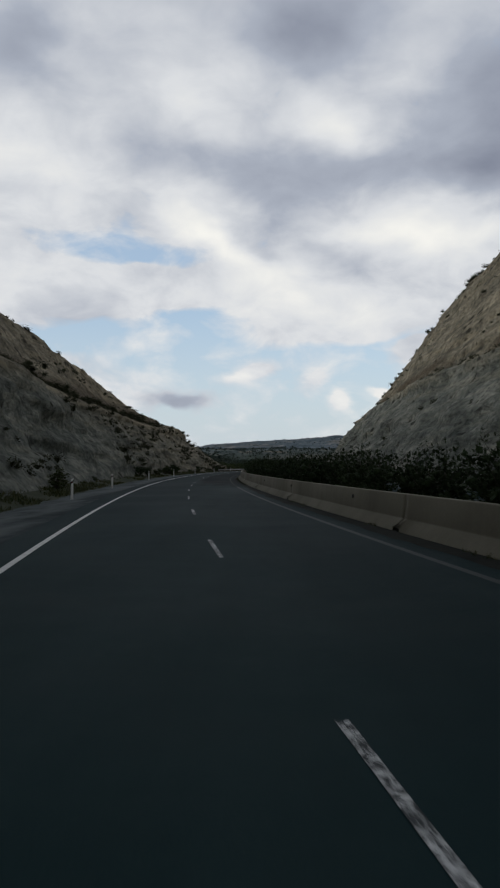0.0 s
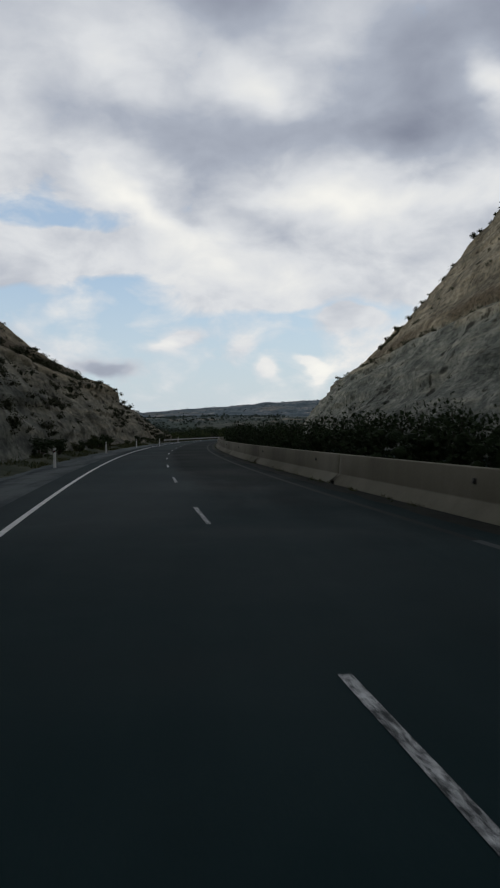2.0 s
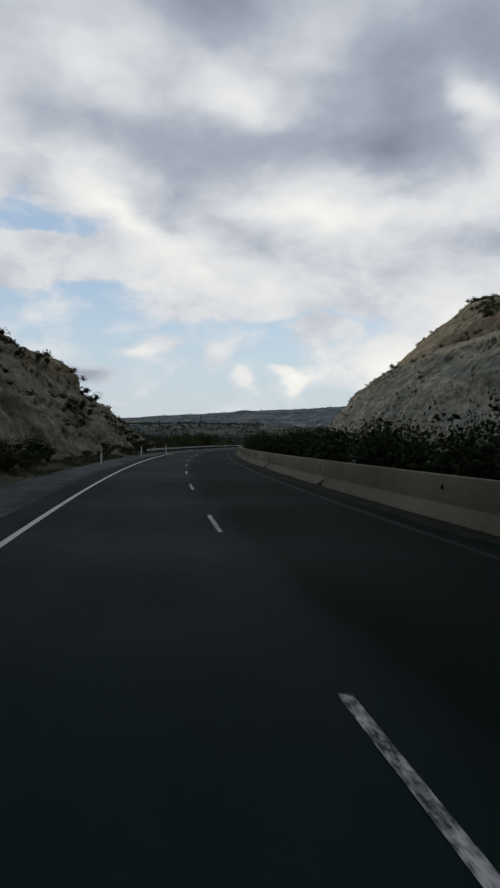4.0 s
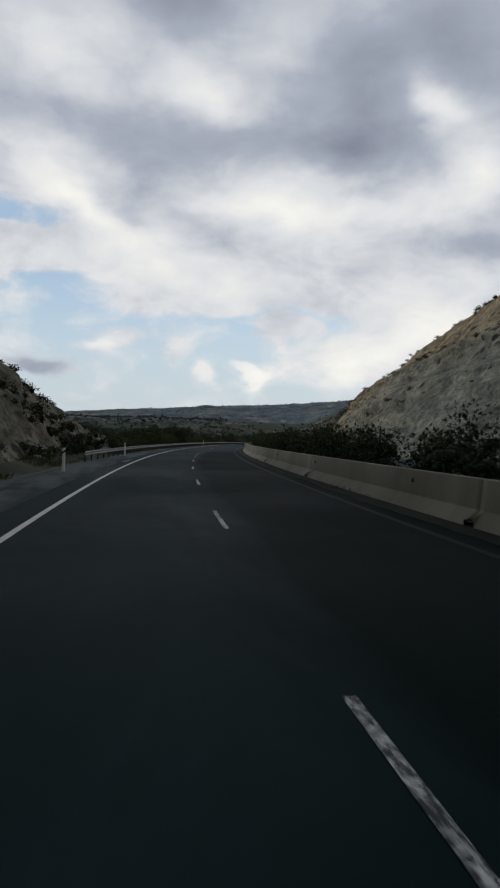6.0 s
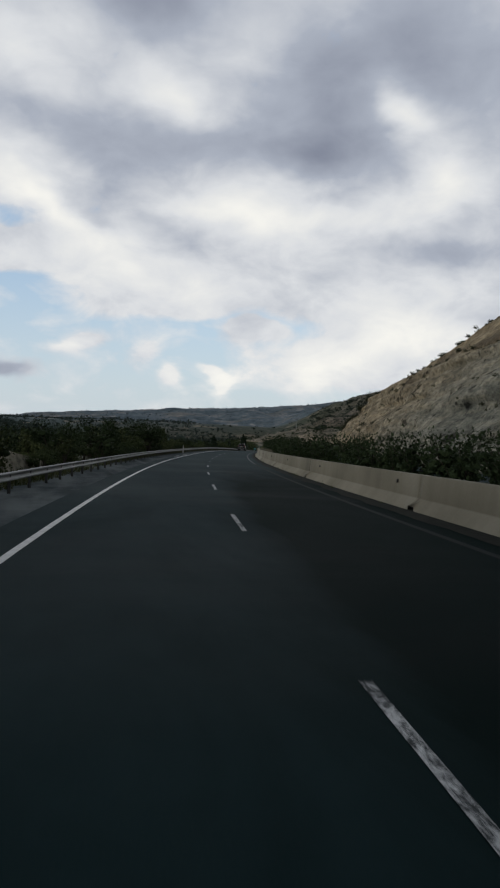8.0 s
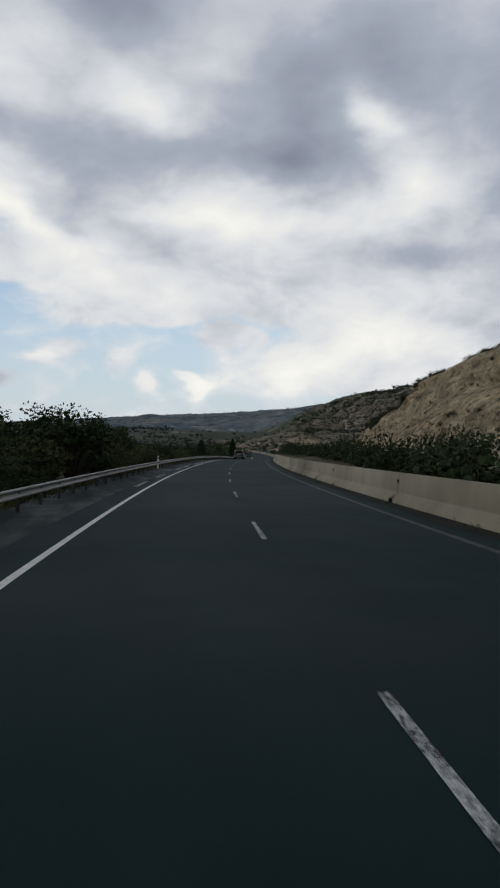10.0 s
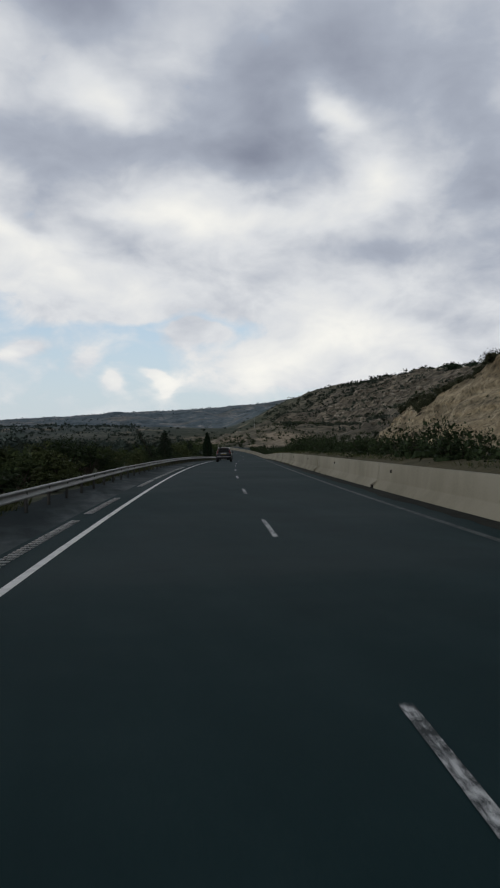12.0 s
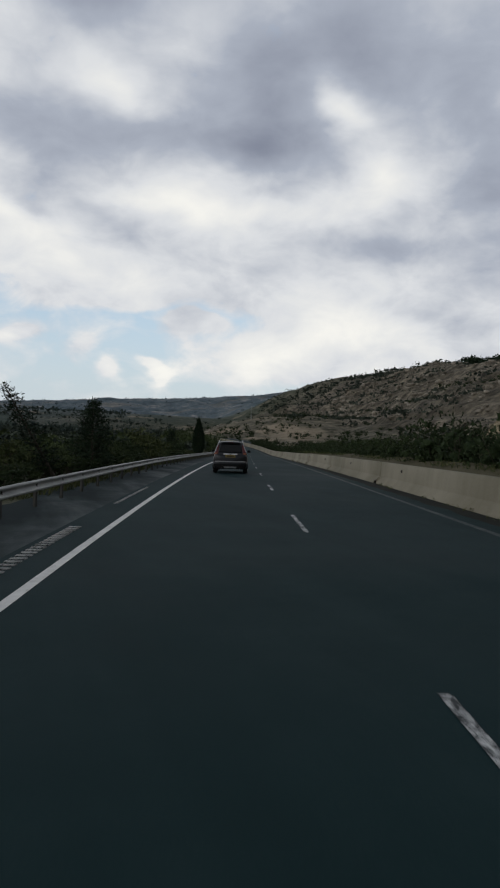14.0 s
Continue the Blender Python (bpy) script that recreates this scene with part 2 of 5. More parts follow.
def rock_material(name):
    """Cut marl: blue-grey below, tan chalk by the point value "tan", brown soil by "ledge", a cream bed by "bed"."""
    m, t, bsdf, at = material(name, 0.95, 0.1)
    tan, ledge, cream = attribute(t, "tan"), attribute(t, "ledge"), attribute(t, "bed")
    sx, sy, sz = node(t, "SeparateXYZ", at).outputs
    wob = calc(t, "MULTIPLY_ADD", fnoise(t, at, 0.09, 3, 0.5), 2.0, sz)
    layer = node(t, "CombineXYZ", calc(t, "MULTIPLY", sx, 0.05), calc(t, "MULTIPLY", sy, 0.05), wob).outputs[0]
    strata = fnoise(t, layer, 1.3, 4, 0.62)
    bedded = vec(t, "MULTIPLY", at, (0.8, 0.6, 1.15))
    wash = fnoise(t, bedded, 0.3, 5, 0.6)
    crumb = fnoise(t, bedded, 0.9, 6, 0.62)
    grit = fnoise(t, bedded, 2.7, 5, 0.66)
    split = node(t, "TexVoronoi", vec(t, "ADD", vec(t, "MULTIPLY", at, (0.5, 0.22, 1.2)), vec(t, "SCALE", node(t, "TexNoise", bedded, None, 0.9, 4.0).outputs["Color"], None, None, 0.5)))
    split.feature = "DISTANCE_TO_EDGE"
    split.inputs["Scale"].default_value = 0.85
    broken = fnoise(t, at, 0.16, 3, 0.5)
    crack = ramp(t, calc(t, "ADD", split.outputs["Distance"], calc(t, "MAXIMUM", calc(t, "MULTIPLY", calc(t, "SUBTRACT", 0.62, broken), 0.6), 0.0)), (0.012, (0.66, 0.66, 0.65)), (0.05, (1, 1, 1)))
    tone = calc(t, "ADD", calc(t, "MULTIPLY", crumb, 0.5), calc(t, "MULTIPLY", wash, 0.5))
    grey = ramp(t, tone, (0.34, (0.062, 0.073, 0.067)), (0.48, (0.136, 0.15, 0.135)), (0.64, (0.27, 0.28, 0.247)))
    buff = ramp(t, tone, (0.34, (0.095, 0.073, 0.046)), (0.48, (0.232, 0.188, 0.122)), (0.64, (0.43, 0.363, 0.248)))
    mix = calc(t, "ADD", tan, calc(t, "MULTIPLY", calc(t, "SUBTRACT", strata, 0.5), 0.7), clamp=True)
    colour = blend(t, mix, grey, buff)
    colour = blend(t, calc(t, "MULTIPLY", cream, calc(t, "MULTIPLY", strata, 1.9), clamp=True), colour, (0.40, 0.35, 0.25))
    colour = vec(t, "MULTIPLY", colour, ramp(t, strata, (0.34, (0.72, 0.71, 0.69)), (0.47, (1, 1, 1)), (0.66, (1.12, 1.11, 1.08))))
    colour = vec(t, "MULTIPLY", colour, ramp(t, grit, (0.35, (0.56, 0.56, 0.56)), (0.47, (1, 1, 1)), (0.64, (1.35, 1.34, 1.3))))
    colour = vec(t, "MULTIPLY", colour, crack)
    colour = vec(t, "MULTIPLY", colour, ramp(t, fnoise(t, at, 0.62, 3, 0.6), (0.30, (0.32, 0.31, 0.28)), (0.345, (1, 1, 1))))
    pits = node(t, "TexVoronoi", vec(t, "ADD", vec(t, "MULTIPLY", at, (0.8, 0.5, 1.2)), vec(t, "SCALE", node(t, "TexNoise", bedded, None, 1.1, 3.0).outputs["Color"], None, None, 0.9)))
    pits.inputs["Scale"].default_value = 0.7
    hole = calc(t, "ADD", pits.outputs["Distance"], calc(t, "MULTIPLY", calc(t, "SUBTRACT", 0.62, fnoise(t, at, 0.11, 3, 0.5)), 1.6))
    colour = vec(t, "MULTIPLY", colour, ramp(t, hole, (0.22, (0.26, 0.26, 0.25)), (0.36, (1, 1, 1))))
    colour = vec(t, "SCALE", colour, None, None, 0.88)
    soil = ramp(t, grit, (0.35, (0.046, 0.039, 0.025)), (0.62, (0.125, 0.1, 0.068)))
    bare = calc(t, "ADD", ledge, calc(t, "MULTIPLY", calc(t, "SUBTRACT", fnoise(t, at, 0.3, 5, 0.65), 0.58), 2.4), clamp=True)
    colour = blend(t, calc(t, "MULTIPLY", bare, 0.9), colour, soil)
    height = calc(t, "ADD", calc(t, "MULTIPLY", strata, 0.35), calc(t, "ADD", crumb, calc(t, "MULTIPLY", grit, 0.2)))
    finish(t, bsdf, colour, height, 0.5, 0.6)
    return m


def concrete_material(name):
    """Cast concrete: broad clouding, thin runs of dirt down it, faint grain; skylight painted on toe and open stretch.
    """
    m, t, bsdf, at = material(name, 0.88, 0.2)
    cloudy, runs, grain = fnoise(t, at, 0.22, 4, 0.55), fnoise(t, vec(t, "MULTIPLY", at, (1.0, 1.0, 0.12)), 1.6, 4, 0.6), fnoise(t, at, 14.0, 3, 0.55)
    f = calc(t, "ADD", calc(t, "MULTIPLY", cloudy, 0.7), calc(t, "ADD", calc(t, "MULTIPLY", runs, 0.18), calc(t, "MULTIPLY", grain, 0.12)))
    f = calc(t, "MULTIPLY_ADD", calc(t, "SUBTRACT", node(t, "ObjectInfo").outputs["Random"], 0.5), 0.045, f)
    f = calc(t, "MULTIPLY_ADD", attribute(t, "toe"), 0.13, f)
    finish(t, bsdf, ramp(t, f, (0.3, (0.103, 0.095, 0.070)), (0.5, (0.172, 0.16, 0.12)), (0.72, (0.262, 0.247, 0.197))), grain, 0.0012)
    return m


def ground_material(name):
    """Dry grass, scrub and pale soil; "bare" opens it to cream earth, "green" closes it with scrub."""
    m, t, bsdf, at = material(name, 0.95, 0.12)
    bare, green, distant = attribute(t, "bare"), attribute(t, "green"), attribute(t, "hazy")
    wide, near, small = fnoise(t, at, 0.02, 7, 0.66), fnoise(t, at, 0.25, 6, 0.66), fnoise(t, at, 3.0, 5, 0.66)
    f = calc(t, "ADD", calc(t, "MULTIPLY", wide, 0.4), calc(t, "ADD", calc(t, "MULTIPLY", near, 0.4), calc(t, "MULTIPLY", small, 0.2)))
    dry = ramp(t, f, (0.36, (0.042, 0.038, 0.029)), (0.47, (0.083, 0.074, 0.057)), (0.55, (0.128, 0.113, 0.088)), (0.68, (0.23, 0.203, 0.162)))
    scrub = ramp(t, f, (0.36, (0.018, 0.03, 0.014)), (0.5, (0.037, 0.053, 0.027)), (0.66, (0.1, 0.108, 0.07)))
    soil = ramp(t, near, (0.3, (0.19, 0.155, 0.11)), (0.7, (0.36, 0.305, 0.228)))
    edge = calc(t, "ADD", bare, calc(t, "MULTIPLY", calc(t, "SUBTRACT", f, 0.5), 1.6), clamp=True)
    # far ground: the blue-grey haze of distance is put into the colour
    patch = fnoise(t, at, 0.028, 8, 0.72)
    hazed = ramp(t, calc(t, "MULTIPLY_ADD", f, 0.3, calc(t, "MULTIPLY", patch, 0.7)), (0.40, (0.05, 0.076, 0.094)), (0.48, (0.088, 0.124, 0.152)), (0.55, (0.135, 0.168, 0.195)), (0.61, (0.32, 0.315, 0.31)))
    speck = fnoise(t, at, 0.16, 5, 0.75)
    dry = vec(t, "MULTIPLY", dry, ramp(t, speck, (0.36, (0.35, 0.36, 0.36)), (0.5, (1, 1, 1)), (0.62, (1.5, 1.5, 1.45))))
    colour = blend(t, edge, blend(t, distant, blend(t, green, dry, scrub), hazed), soil)
    finish(t, bsdf, colour, near, 0.3, 0.3)
    return m


def leaf_material(name, a, b, island=0.7, loose=0.3):
    m, t, bsdf, at = material(name, 0.75, 0.1)
    info, geo = node(t, "ObjectInfo").outputs["Random"], node(t, "NewGeometry").outputs["Random Per Island"]
    f = calc(t, "ADD", 0.5, calc(t, "ADD", calc(t, "MULTIPLY", calc(t, "SUBTRACT", geo, 0.5), island), calc(t, "MULTIPLY", calc(t, "SUBTRACT", info, 0.5), loose)))
    f = calc(t, "ADD", f, calc(t, "MULTIPLY", calc(t, "SUBTRACT", fnoise(t, at, 9.0, 3, 0.7), 0.5), 1.1))
    finish(t, bsdf, ramp(t, f, (0.0, a), (1.0, b)), fnoise(t, at, 14.0, 2, 0.6), 0.08, 0.7)
    return m


ASPHALT = asphalt_material("asphalt", (0.0052, 0.0164, 0.0188), (0.0083, 0.0238, 0.027), (0.0172, 0.036, 0.040))
SHOULDER = shoulder_material("shoulder_asphalt")
PAINT = paint_material("road_paint", (0.78, 0.79, 0.78), (0.06, 0.062, 0.063), 0.34)
WORN = paint_material("worn_road_paint", (0.66, 0.68, 0.69), (0.016, 0.023, 0.026), 0.496)
FADED = paint_material("faded_road_paint", (0.03, 0.041, 0.04), (0.009, 0.0185, 0.0205), 0.54)
GHOST = paint_material("worn_off_road_paint", (0.013, 0.02, 0.0195), (0.006, 0.012, 0.012), 0.52, 0.05)
DULL = paint_material("dull_road_paint", (0.085, 0.1, 0.1), (0.012, 0.021, 0.023), 0.47, 0.12)
CONCRETE = concrete_material("barrier_concrete")
RIB = paint_material("rib_paint", (0.47, 0.475, 0.47), (0.04, 0.042, 0.043), 0.43)
BANK = mottled("median_soil", (0.035, 0.036, 0.02), (0.11, 0.098, 0.06), 0.7, 7.0, 0.95, 0.1, 0.03)
DIRT = mottled("roadside_dirt", (0.0105, 0.0125, 0.0115), (0.032, 0.034, 0.028), 0.5, 6.0, 0.95, 0.1, 0.02)
ROCK = rock_material("layered_marl")
GROUND = ground_material("scrubland")
POST_STEEL = mottled("dull_steel", (0.03, 0.031, 0.03), (0.07, 0.07, 0.066), 0.9, 9.0, 0.7, 0.3, 0.001, metal=0.2)
STEEL = mottled("galvanised_steel", (0.18, 0.19, 0.19), (0.40, 0.41, 0.41), 0.6, 6.0, 0.55, 0.4, 0.001, metal=0.15)
WHITE = mottled("white_plastic", (0.68, 0.68, 0.66), (0.85, 0.85, 0.83), 3, 20, 0.5, 0.4, 0.001)
BLACK = mottled("black_plastic", (0.012, 0.012, 0.012), (0.03, 0.03, 0.03), 4, 30, 0.5, 0.4, 0.001)
REFLECTOR = mottled("red_reflector", (0.16, 0.02, 0.015), (0.26, 0.03, 0.025), 4, 40, 0.2, 0.5, 0.001)
BARK = mottled("bark", (0.03, 0.026, 0.021), (0.085, 0.073, 0.06), 3, 20, 0.9, 0.1, 0.01)
OLEANDER = leaf_material("oleander_leaves", (0.014, 0.025, 0.011), (0.038, 0.058, 0.025))
SHRUB = leaf_material("shrub_leaves", (0.018, 0.03, 0.012), (0.07, 0.095, 0.038))
OLIVE = leaf_material("olive_scrub_leaves", (0.026, 0.037, 0.014), (0.092, 0.112, 0.046))
PINE = leaf_material("conifer_needles", (0.008, 0.017, 0.011), (0.03, 0.05, 0.028))
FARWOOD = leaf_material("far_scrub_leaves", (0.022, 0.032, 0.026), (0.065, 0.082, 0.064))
GRASS = leaf_material("roadside_grass", (0.026, 0.044, 0.014), (0.11, 0.112, 0.05), 0.9, 0.1)
# plateau leaves, with distance haze put into their colour
HAZE_SCRUB = leaf_material("hazed_scrub_leaves", (0.036, 0.056, 0.068), (0.075, 0.102, 0.116))
# valley floor leaves: a weaker haze is mixed into their colour
HAZE_WOOD = leaf_material("hazed_valley_leaves", (0.03, 0.046, 0.044), (0.072, 0.096, 0.082))

# ---- building helpers ----


def vnoise(x, y, seed=0):
    """Smooth value noise on a lattice, 0 to 1."""
    x, y = np.asarray(x, float), np.asarray(y, float)
    xi, yi = np.floor(x).astype(np.int64), np.floor(y).astype(np.int64)
    fx, fy = x - xi, y - yi
    fx, fy = fx * fx * (3 - 2 * fx), fy * fy * (3 - 2 * fy)

    def lattice(a, b):
        h = (a * 374761393 + b * 668265263 + seed * 974634777) & 0xFFFFFFFF
        h = ((h ^ (h >> 13)) * 1274126177) & 0xFFFFFFFF
        return ((h ^ (h >> 16)) & 0xFFFF) / 65535.0
    a = lattice(xi, yi) * (1 - fx) + lattice(xi + 1, yi) * fx
    b = lattice(xi, yi + 1) * (1 - fx) + lattice(xi + 1, yi + 1) * fx
    return a * (1 - fy) + b * fy


def fbm(x, y, octaves=4, seed=0, gain=0.5):
    total, amp, norm = 0.0, 1.0, 0.0
    for i in range(octaves):
        total = total + amp * vnoise(np.asarray(x) * 2 ** i + 17.3 * i, np.asarray(y) * 2 ** i - 9.1 * i, seed + i)
        norm += amp
        amp *= gain
    return total / norm


def step01(a, b, x):
    k = np.clip((np.asarray(x, float) - a) / (b - a), 0, 1)
    return k * k * (3 - 2 * k)


def mesh(name, verts, faces, mats, which=None, smooth=False, points=None):
    """A mesh from arrays of corners and of faces with an equal number of corners; points: named values per vertex."""
    verts, faces = np.asarray(verts, np.float32).reshape(-1, 3), np.asarray(faces, np.int32)
    me = bpy.data.meshes.new(name)
    n, k = faces.shape
    me.vertices.add(len(verts))
    me.vertices.foreach_set("co", verts.ravel())
    me.loops.add(n * k)
    me.loops.foreach_set("vertex_index", faces.ravel())
    me.polygons.add(n)
    me.polygons.foreach_set("loop_start", np.arange(0, n * k, k, dtype=np.int32))
    me.polygons.foreach_set("loop_total", np.full(n, k, np.int32))
    for m in mats if isinstance(mats, (list, tuple)) else [mats]:
        me.materials.append(m)
    if which is not None:
        me.polygons.foreach_set("material_index", np.asarray(which, np.int32))
    if smooth:
        me.polygons.foreach_set("use_smooth", np.ones(n, bool))
    for key, values in (points or {}).items():
        me.attributes.new(key, "FLOAT", "POINT").data.foreach_set("value", np.asarray(values, np.float32).ravel())
    me.update(calc_edges=True)
    return me


def grid_faces(rows, cols):
    """Quads of a sheet whose vertices run row by row."""
    a = (np.arange(rows - 1)[:, None] * cols + np.arange(cols - 1)[None, :]).ravel()
    return np.stack([a, a + 1, a + cols + 1, a + cols], 1)


def part(name, shape, mats, parent=None, label="", smooth=False):
    """One mesh object under a thing or a part; shape is (corners, faces), a mesh or a bmesh."""
    if isinstance(shape, bmesh.types.BMesh):
        me = bpy.data.meshes.new(name)
        shape.to_mesh(me)
        shape.free()
        me.materials.append(mats)
        if smooth:
            me.polygons.foreach_set("use_smooth", np.ones(len(me.polygons), bool))
    elif isinstance(shape, bpy.types.Mesh):
        me = shape
    else:
        me = mesh(name, shape[0], shape[1], mats, smooth=smooth)
    ob = new(name, me)
    ob.parent = parent
    return tagged(ob, label)


def join(*shapes):
    """Several (corners, quads) as one."""
    vs, fs, n = [], [], 0
    for v, f in shapes:
        v, f = np.asarray(v, float).reshape(-1, 3), np.asarray(f, int)
        vs.append(v)
        fs.append(f + n)
        n += len(v)
    return np.concatenate(vs), np.concatenate(fs)


def box(x0, x1, y0, y1, z0, z1):
    v = [(x, y, z) for x in (x0, x1) for y in (y0, y1) for z in (z0, z1)]
    return np.array(v, float), np.array([(0, 1, 3, 2), (4, 6, 7, 5), (0, 4, 5, 1), (2, 3, 7, 6), (0, 2, 6, 4), (1, 5, 7, 3)])


def tube(path, radii, sides=5):
    """A tapered tube along a path."""
    path = np.asarray(path, float)
    n = len(path)
    way = np.gradient(path, axis=0)
    way /= np.linalg.norm(way, axis=1, keepdims=True) + 1e-9
    ref = np.where(np.abs(way[:, 2:3]) > 0.9, np.array([[1.0, 0, 0]]), np.array([[0, 0, 1.0]]))
    a = np.cross(way, ref)
    a /= np.linalg.norm(a, axis=1, keepdims=True) + 1e-9
    b = np.cross(way, a)
    ang = np.arange(sides) * 2 * np.pi / sides
    ring = a[:, None] * np.cos(ang)[None, :, None] + b[:, None] * np.sin(ang)[None, :, None]
    v = path[:, None] + ring * np.asarray(radii, float)[:, None, None]
    i, j = np.meshgrid(np.arange(n - 1), np.arange(sides), indexing="ij")
    k = (j + 1) % sides
    f = np.stack([i * sides + j, i * sides + k, (i + 1) * sides + k, (i + 1) * sides + j], -1).reshape(-1, 4)
    return v.reshape(-1, 3), f


def leaves(at, way, length, width, rng):
    """Pointed leaves, one quad each, growing from at along way."""
    at, way = np.asarray(at, float), np.asarray(way, float)
    n = len(at)
    way = way / (np.linalg.norm(way, axis=1, keepdims=True) + 1e-9)
    side = np.cross(way, rng.normal(size=(n, 3)))
    side /= np.linalg.norm(side, axis=1, keepdims=True) + 1e-9
    length, width = np.broadcast_to(length, n)[:, None], np.broadcast_to(width, n)[:, None]
    mid = at + way * length * 0.45
    v = np.stack([at, mid + side * width / 2, at + way * length, mid - side * width / 2], 1)
    return v.reshape(-1, 3), np.arange(4 * n).reshape(-1, 4)


def clumps(centres, radii, count, length, width, rng, flat=0.8):
    """Leaves over many rounded clumps, thicker towards their outside."""
    centres, radii = np.asarray(centres, float), np.asarray(radii, float)
    pick = rng.choice(len(centres), size=count, p=radii ** 2 / (radii ** 2).sum())
    out = rng.normal(size=(count, 3))
    out /= np.linalg.norm(out, axis=1, keepdims=True)
    out[:, 2] = np.where(out[:, 2] < -0.35, -out[:, 2], out[:, 2])
    reach = radii[pick, None] * rng.uniform(0.25, 1.0, (count, 1)) ** 0.6 * rng.uniform(0.8, 1.15, (count, 1))
    at = centres[pick] + out * reach * np.array([1, 1, flat])
    way = out * 0.7 + rng.normal(size=(count, 3)) * 0.6 + np.array([0, 0, 0.25])
    big = rng.uniform(0.6, 1.3, count)
    return leaves(at, way, length * big, width * big, rng)


def mounds(centres, radii, rng, flat=0.8):
    """Lumpy leafy masses: a rough ball of 24 quads at each centre."""
    g = np.linspace(-1, 1, 3)
    a, b = (q.ravel() for q in np.meshgrid(g, g, indexing="ij"))
    one = np.ones(9)
    sides = np.concatenate([np.stack(q, 1) for q in ((a, b, one), (b, a, -one), (one, a, b), (-one, b, a), (b, one, a), (a, -one, b))])
    ball = sides / np.linalg.norm(sides, axis=1, keepdims=True)
    f0 = np.concatenate([grid_faces(3, 3)[:, ::-1] + 9 * k for k in range(6)])
    centres, radii = np.asarray(centres, float), np.asarray(radii, float)
    n = len(centres)
    key = np.round((ball + 1) * 7).astype(int) @ np.array([1, 17, 289])
    _, same = np.unique(key, return_inverse=True)
    bump = rng.uniform(0.72, 1.2, (n, same.max() + 1))[:, same.ravel()]
    v = centres[:, None] + ball[None] * bump[..., None] * radii[:, None, None] * [1, 1, flat]
    return v.reshape(-1, 3), (f0[None] + 54 * np.arange(n)[:, None, None]).reshape(-1, 4)


def strip(s, profile, uneven=0.0, seed=0):
    """A sheet along the road with a row of points across it at each s: profile = (u, z) pairs."""
    s = np.asarray(s, float)
    v = np.stack([road(s, u + uneven * (fbm(s * 0.6, s * 0 + k, 4, seed + k) - 0.5) * (k == 0), z)
                  for k, (u, z) in enumerate(profile)], 1)
    return v.reshape(-1, 3), grid_faces(len(s), len(profile))[:, ::-1]


def on_road(s, u, z=0.0, turn=0.0, size=1.0):
    """The pose of a thing beside the road: its y axis runs along the road."""
    p = road(s, u, z)
    h = float(np.interp(s, SS, HH))
    grow = Matrix.Scale(size, 4) if np.isscalar(size) else Matrix.Diagonal((*size, 1))
    return Matrix.Translation(Vector(p)) @ Matrix.Rotation(h + radians(turn), 4, "Z") @ grow


# ---- the lie of the land ----
LEFT_CREST = [(-110, 22), (30, 22.3), (80, 21.6), (100, 21.2), (112, 20.6), (124, 19.6), (135, 17.8), (150, 14.1), (163, 12.6), (176, 11.0), (189, 8.1), (199, 5.0), (207, 3.0), (217, 1.9), (226, 1.0), (236, 0.2)]
RIGHT_CREST = [(-110, 47.6), (60, 47.6), (90, 45.6), (105, 40.3), (118, 34.2), (130, 33.0), (142, 30.0), (154, 23.7), (166, 17.0), (178, 15.6), (192, 18.3), (206, 22.0), (220, 24.4),
               (235, 23.7), (250, 23.2), (265, 22.9), (280, 21.6), (295, 21.2), (310, 18.4), (325, 15.6), (340, 14.6), (355, 12.4), (370, 8.9), (384, 7.2), (398, 7.6), (412, 0.2)]
LEFT_FOOT, RIGHT_FOOT = -9.0, 19.0


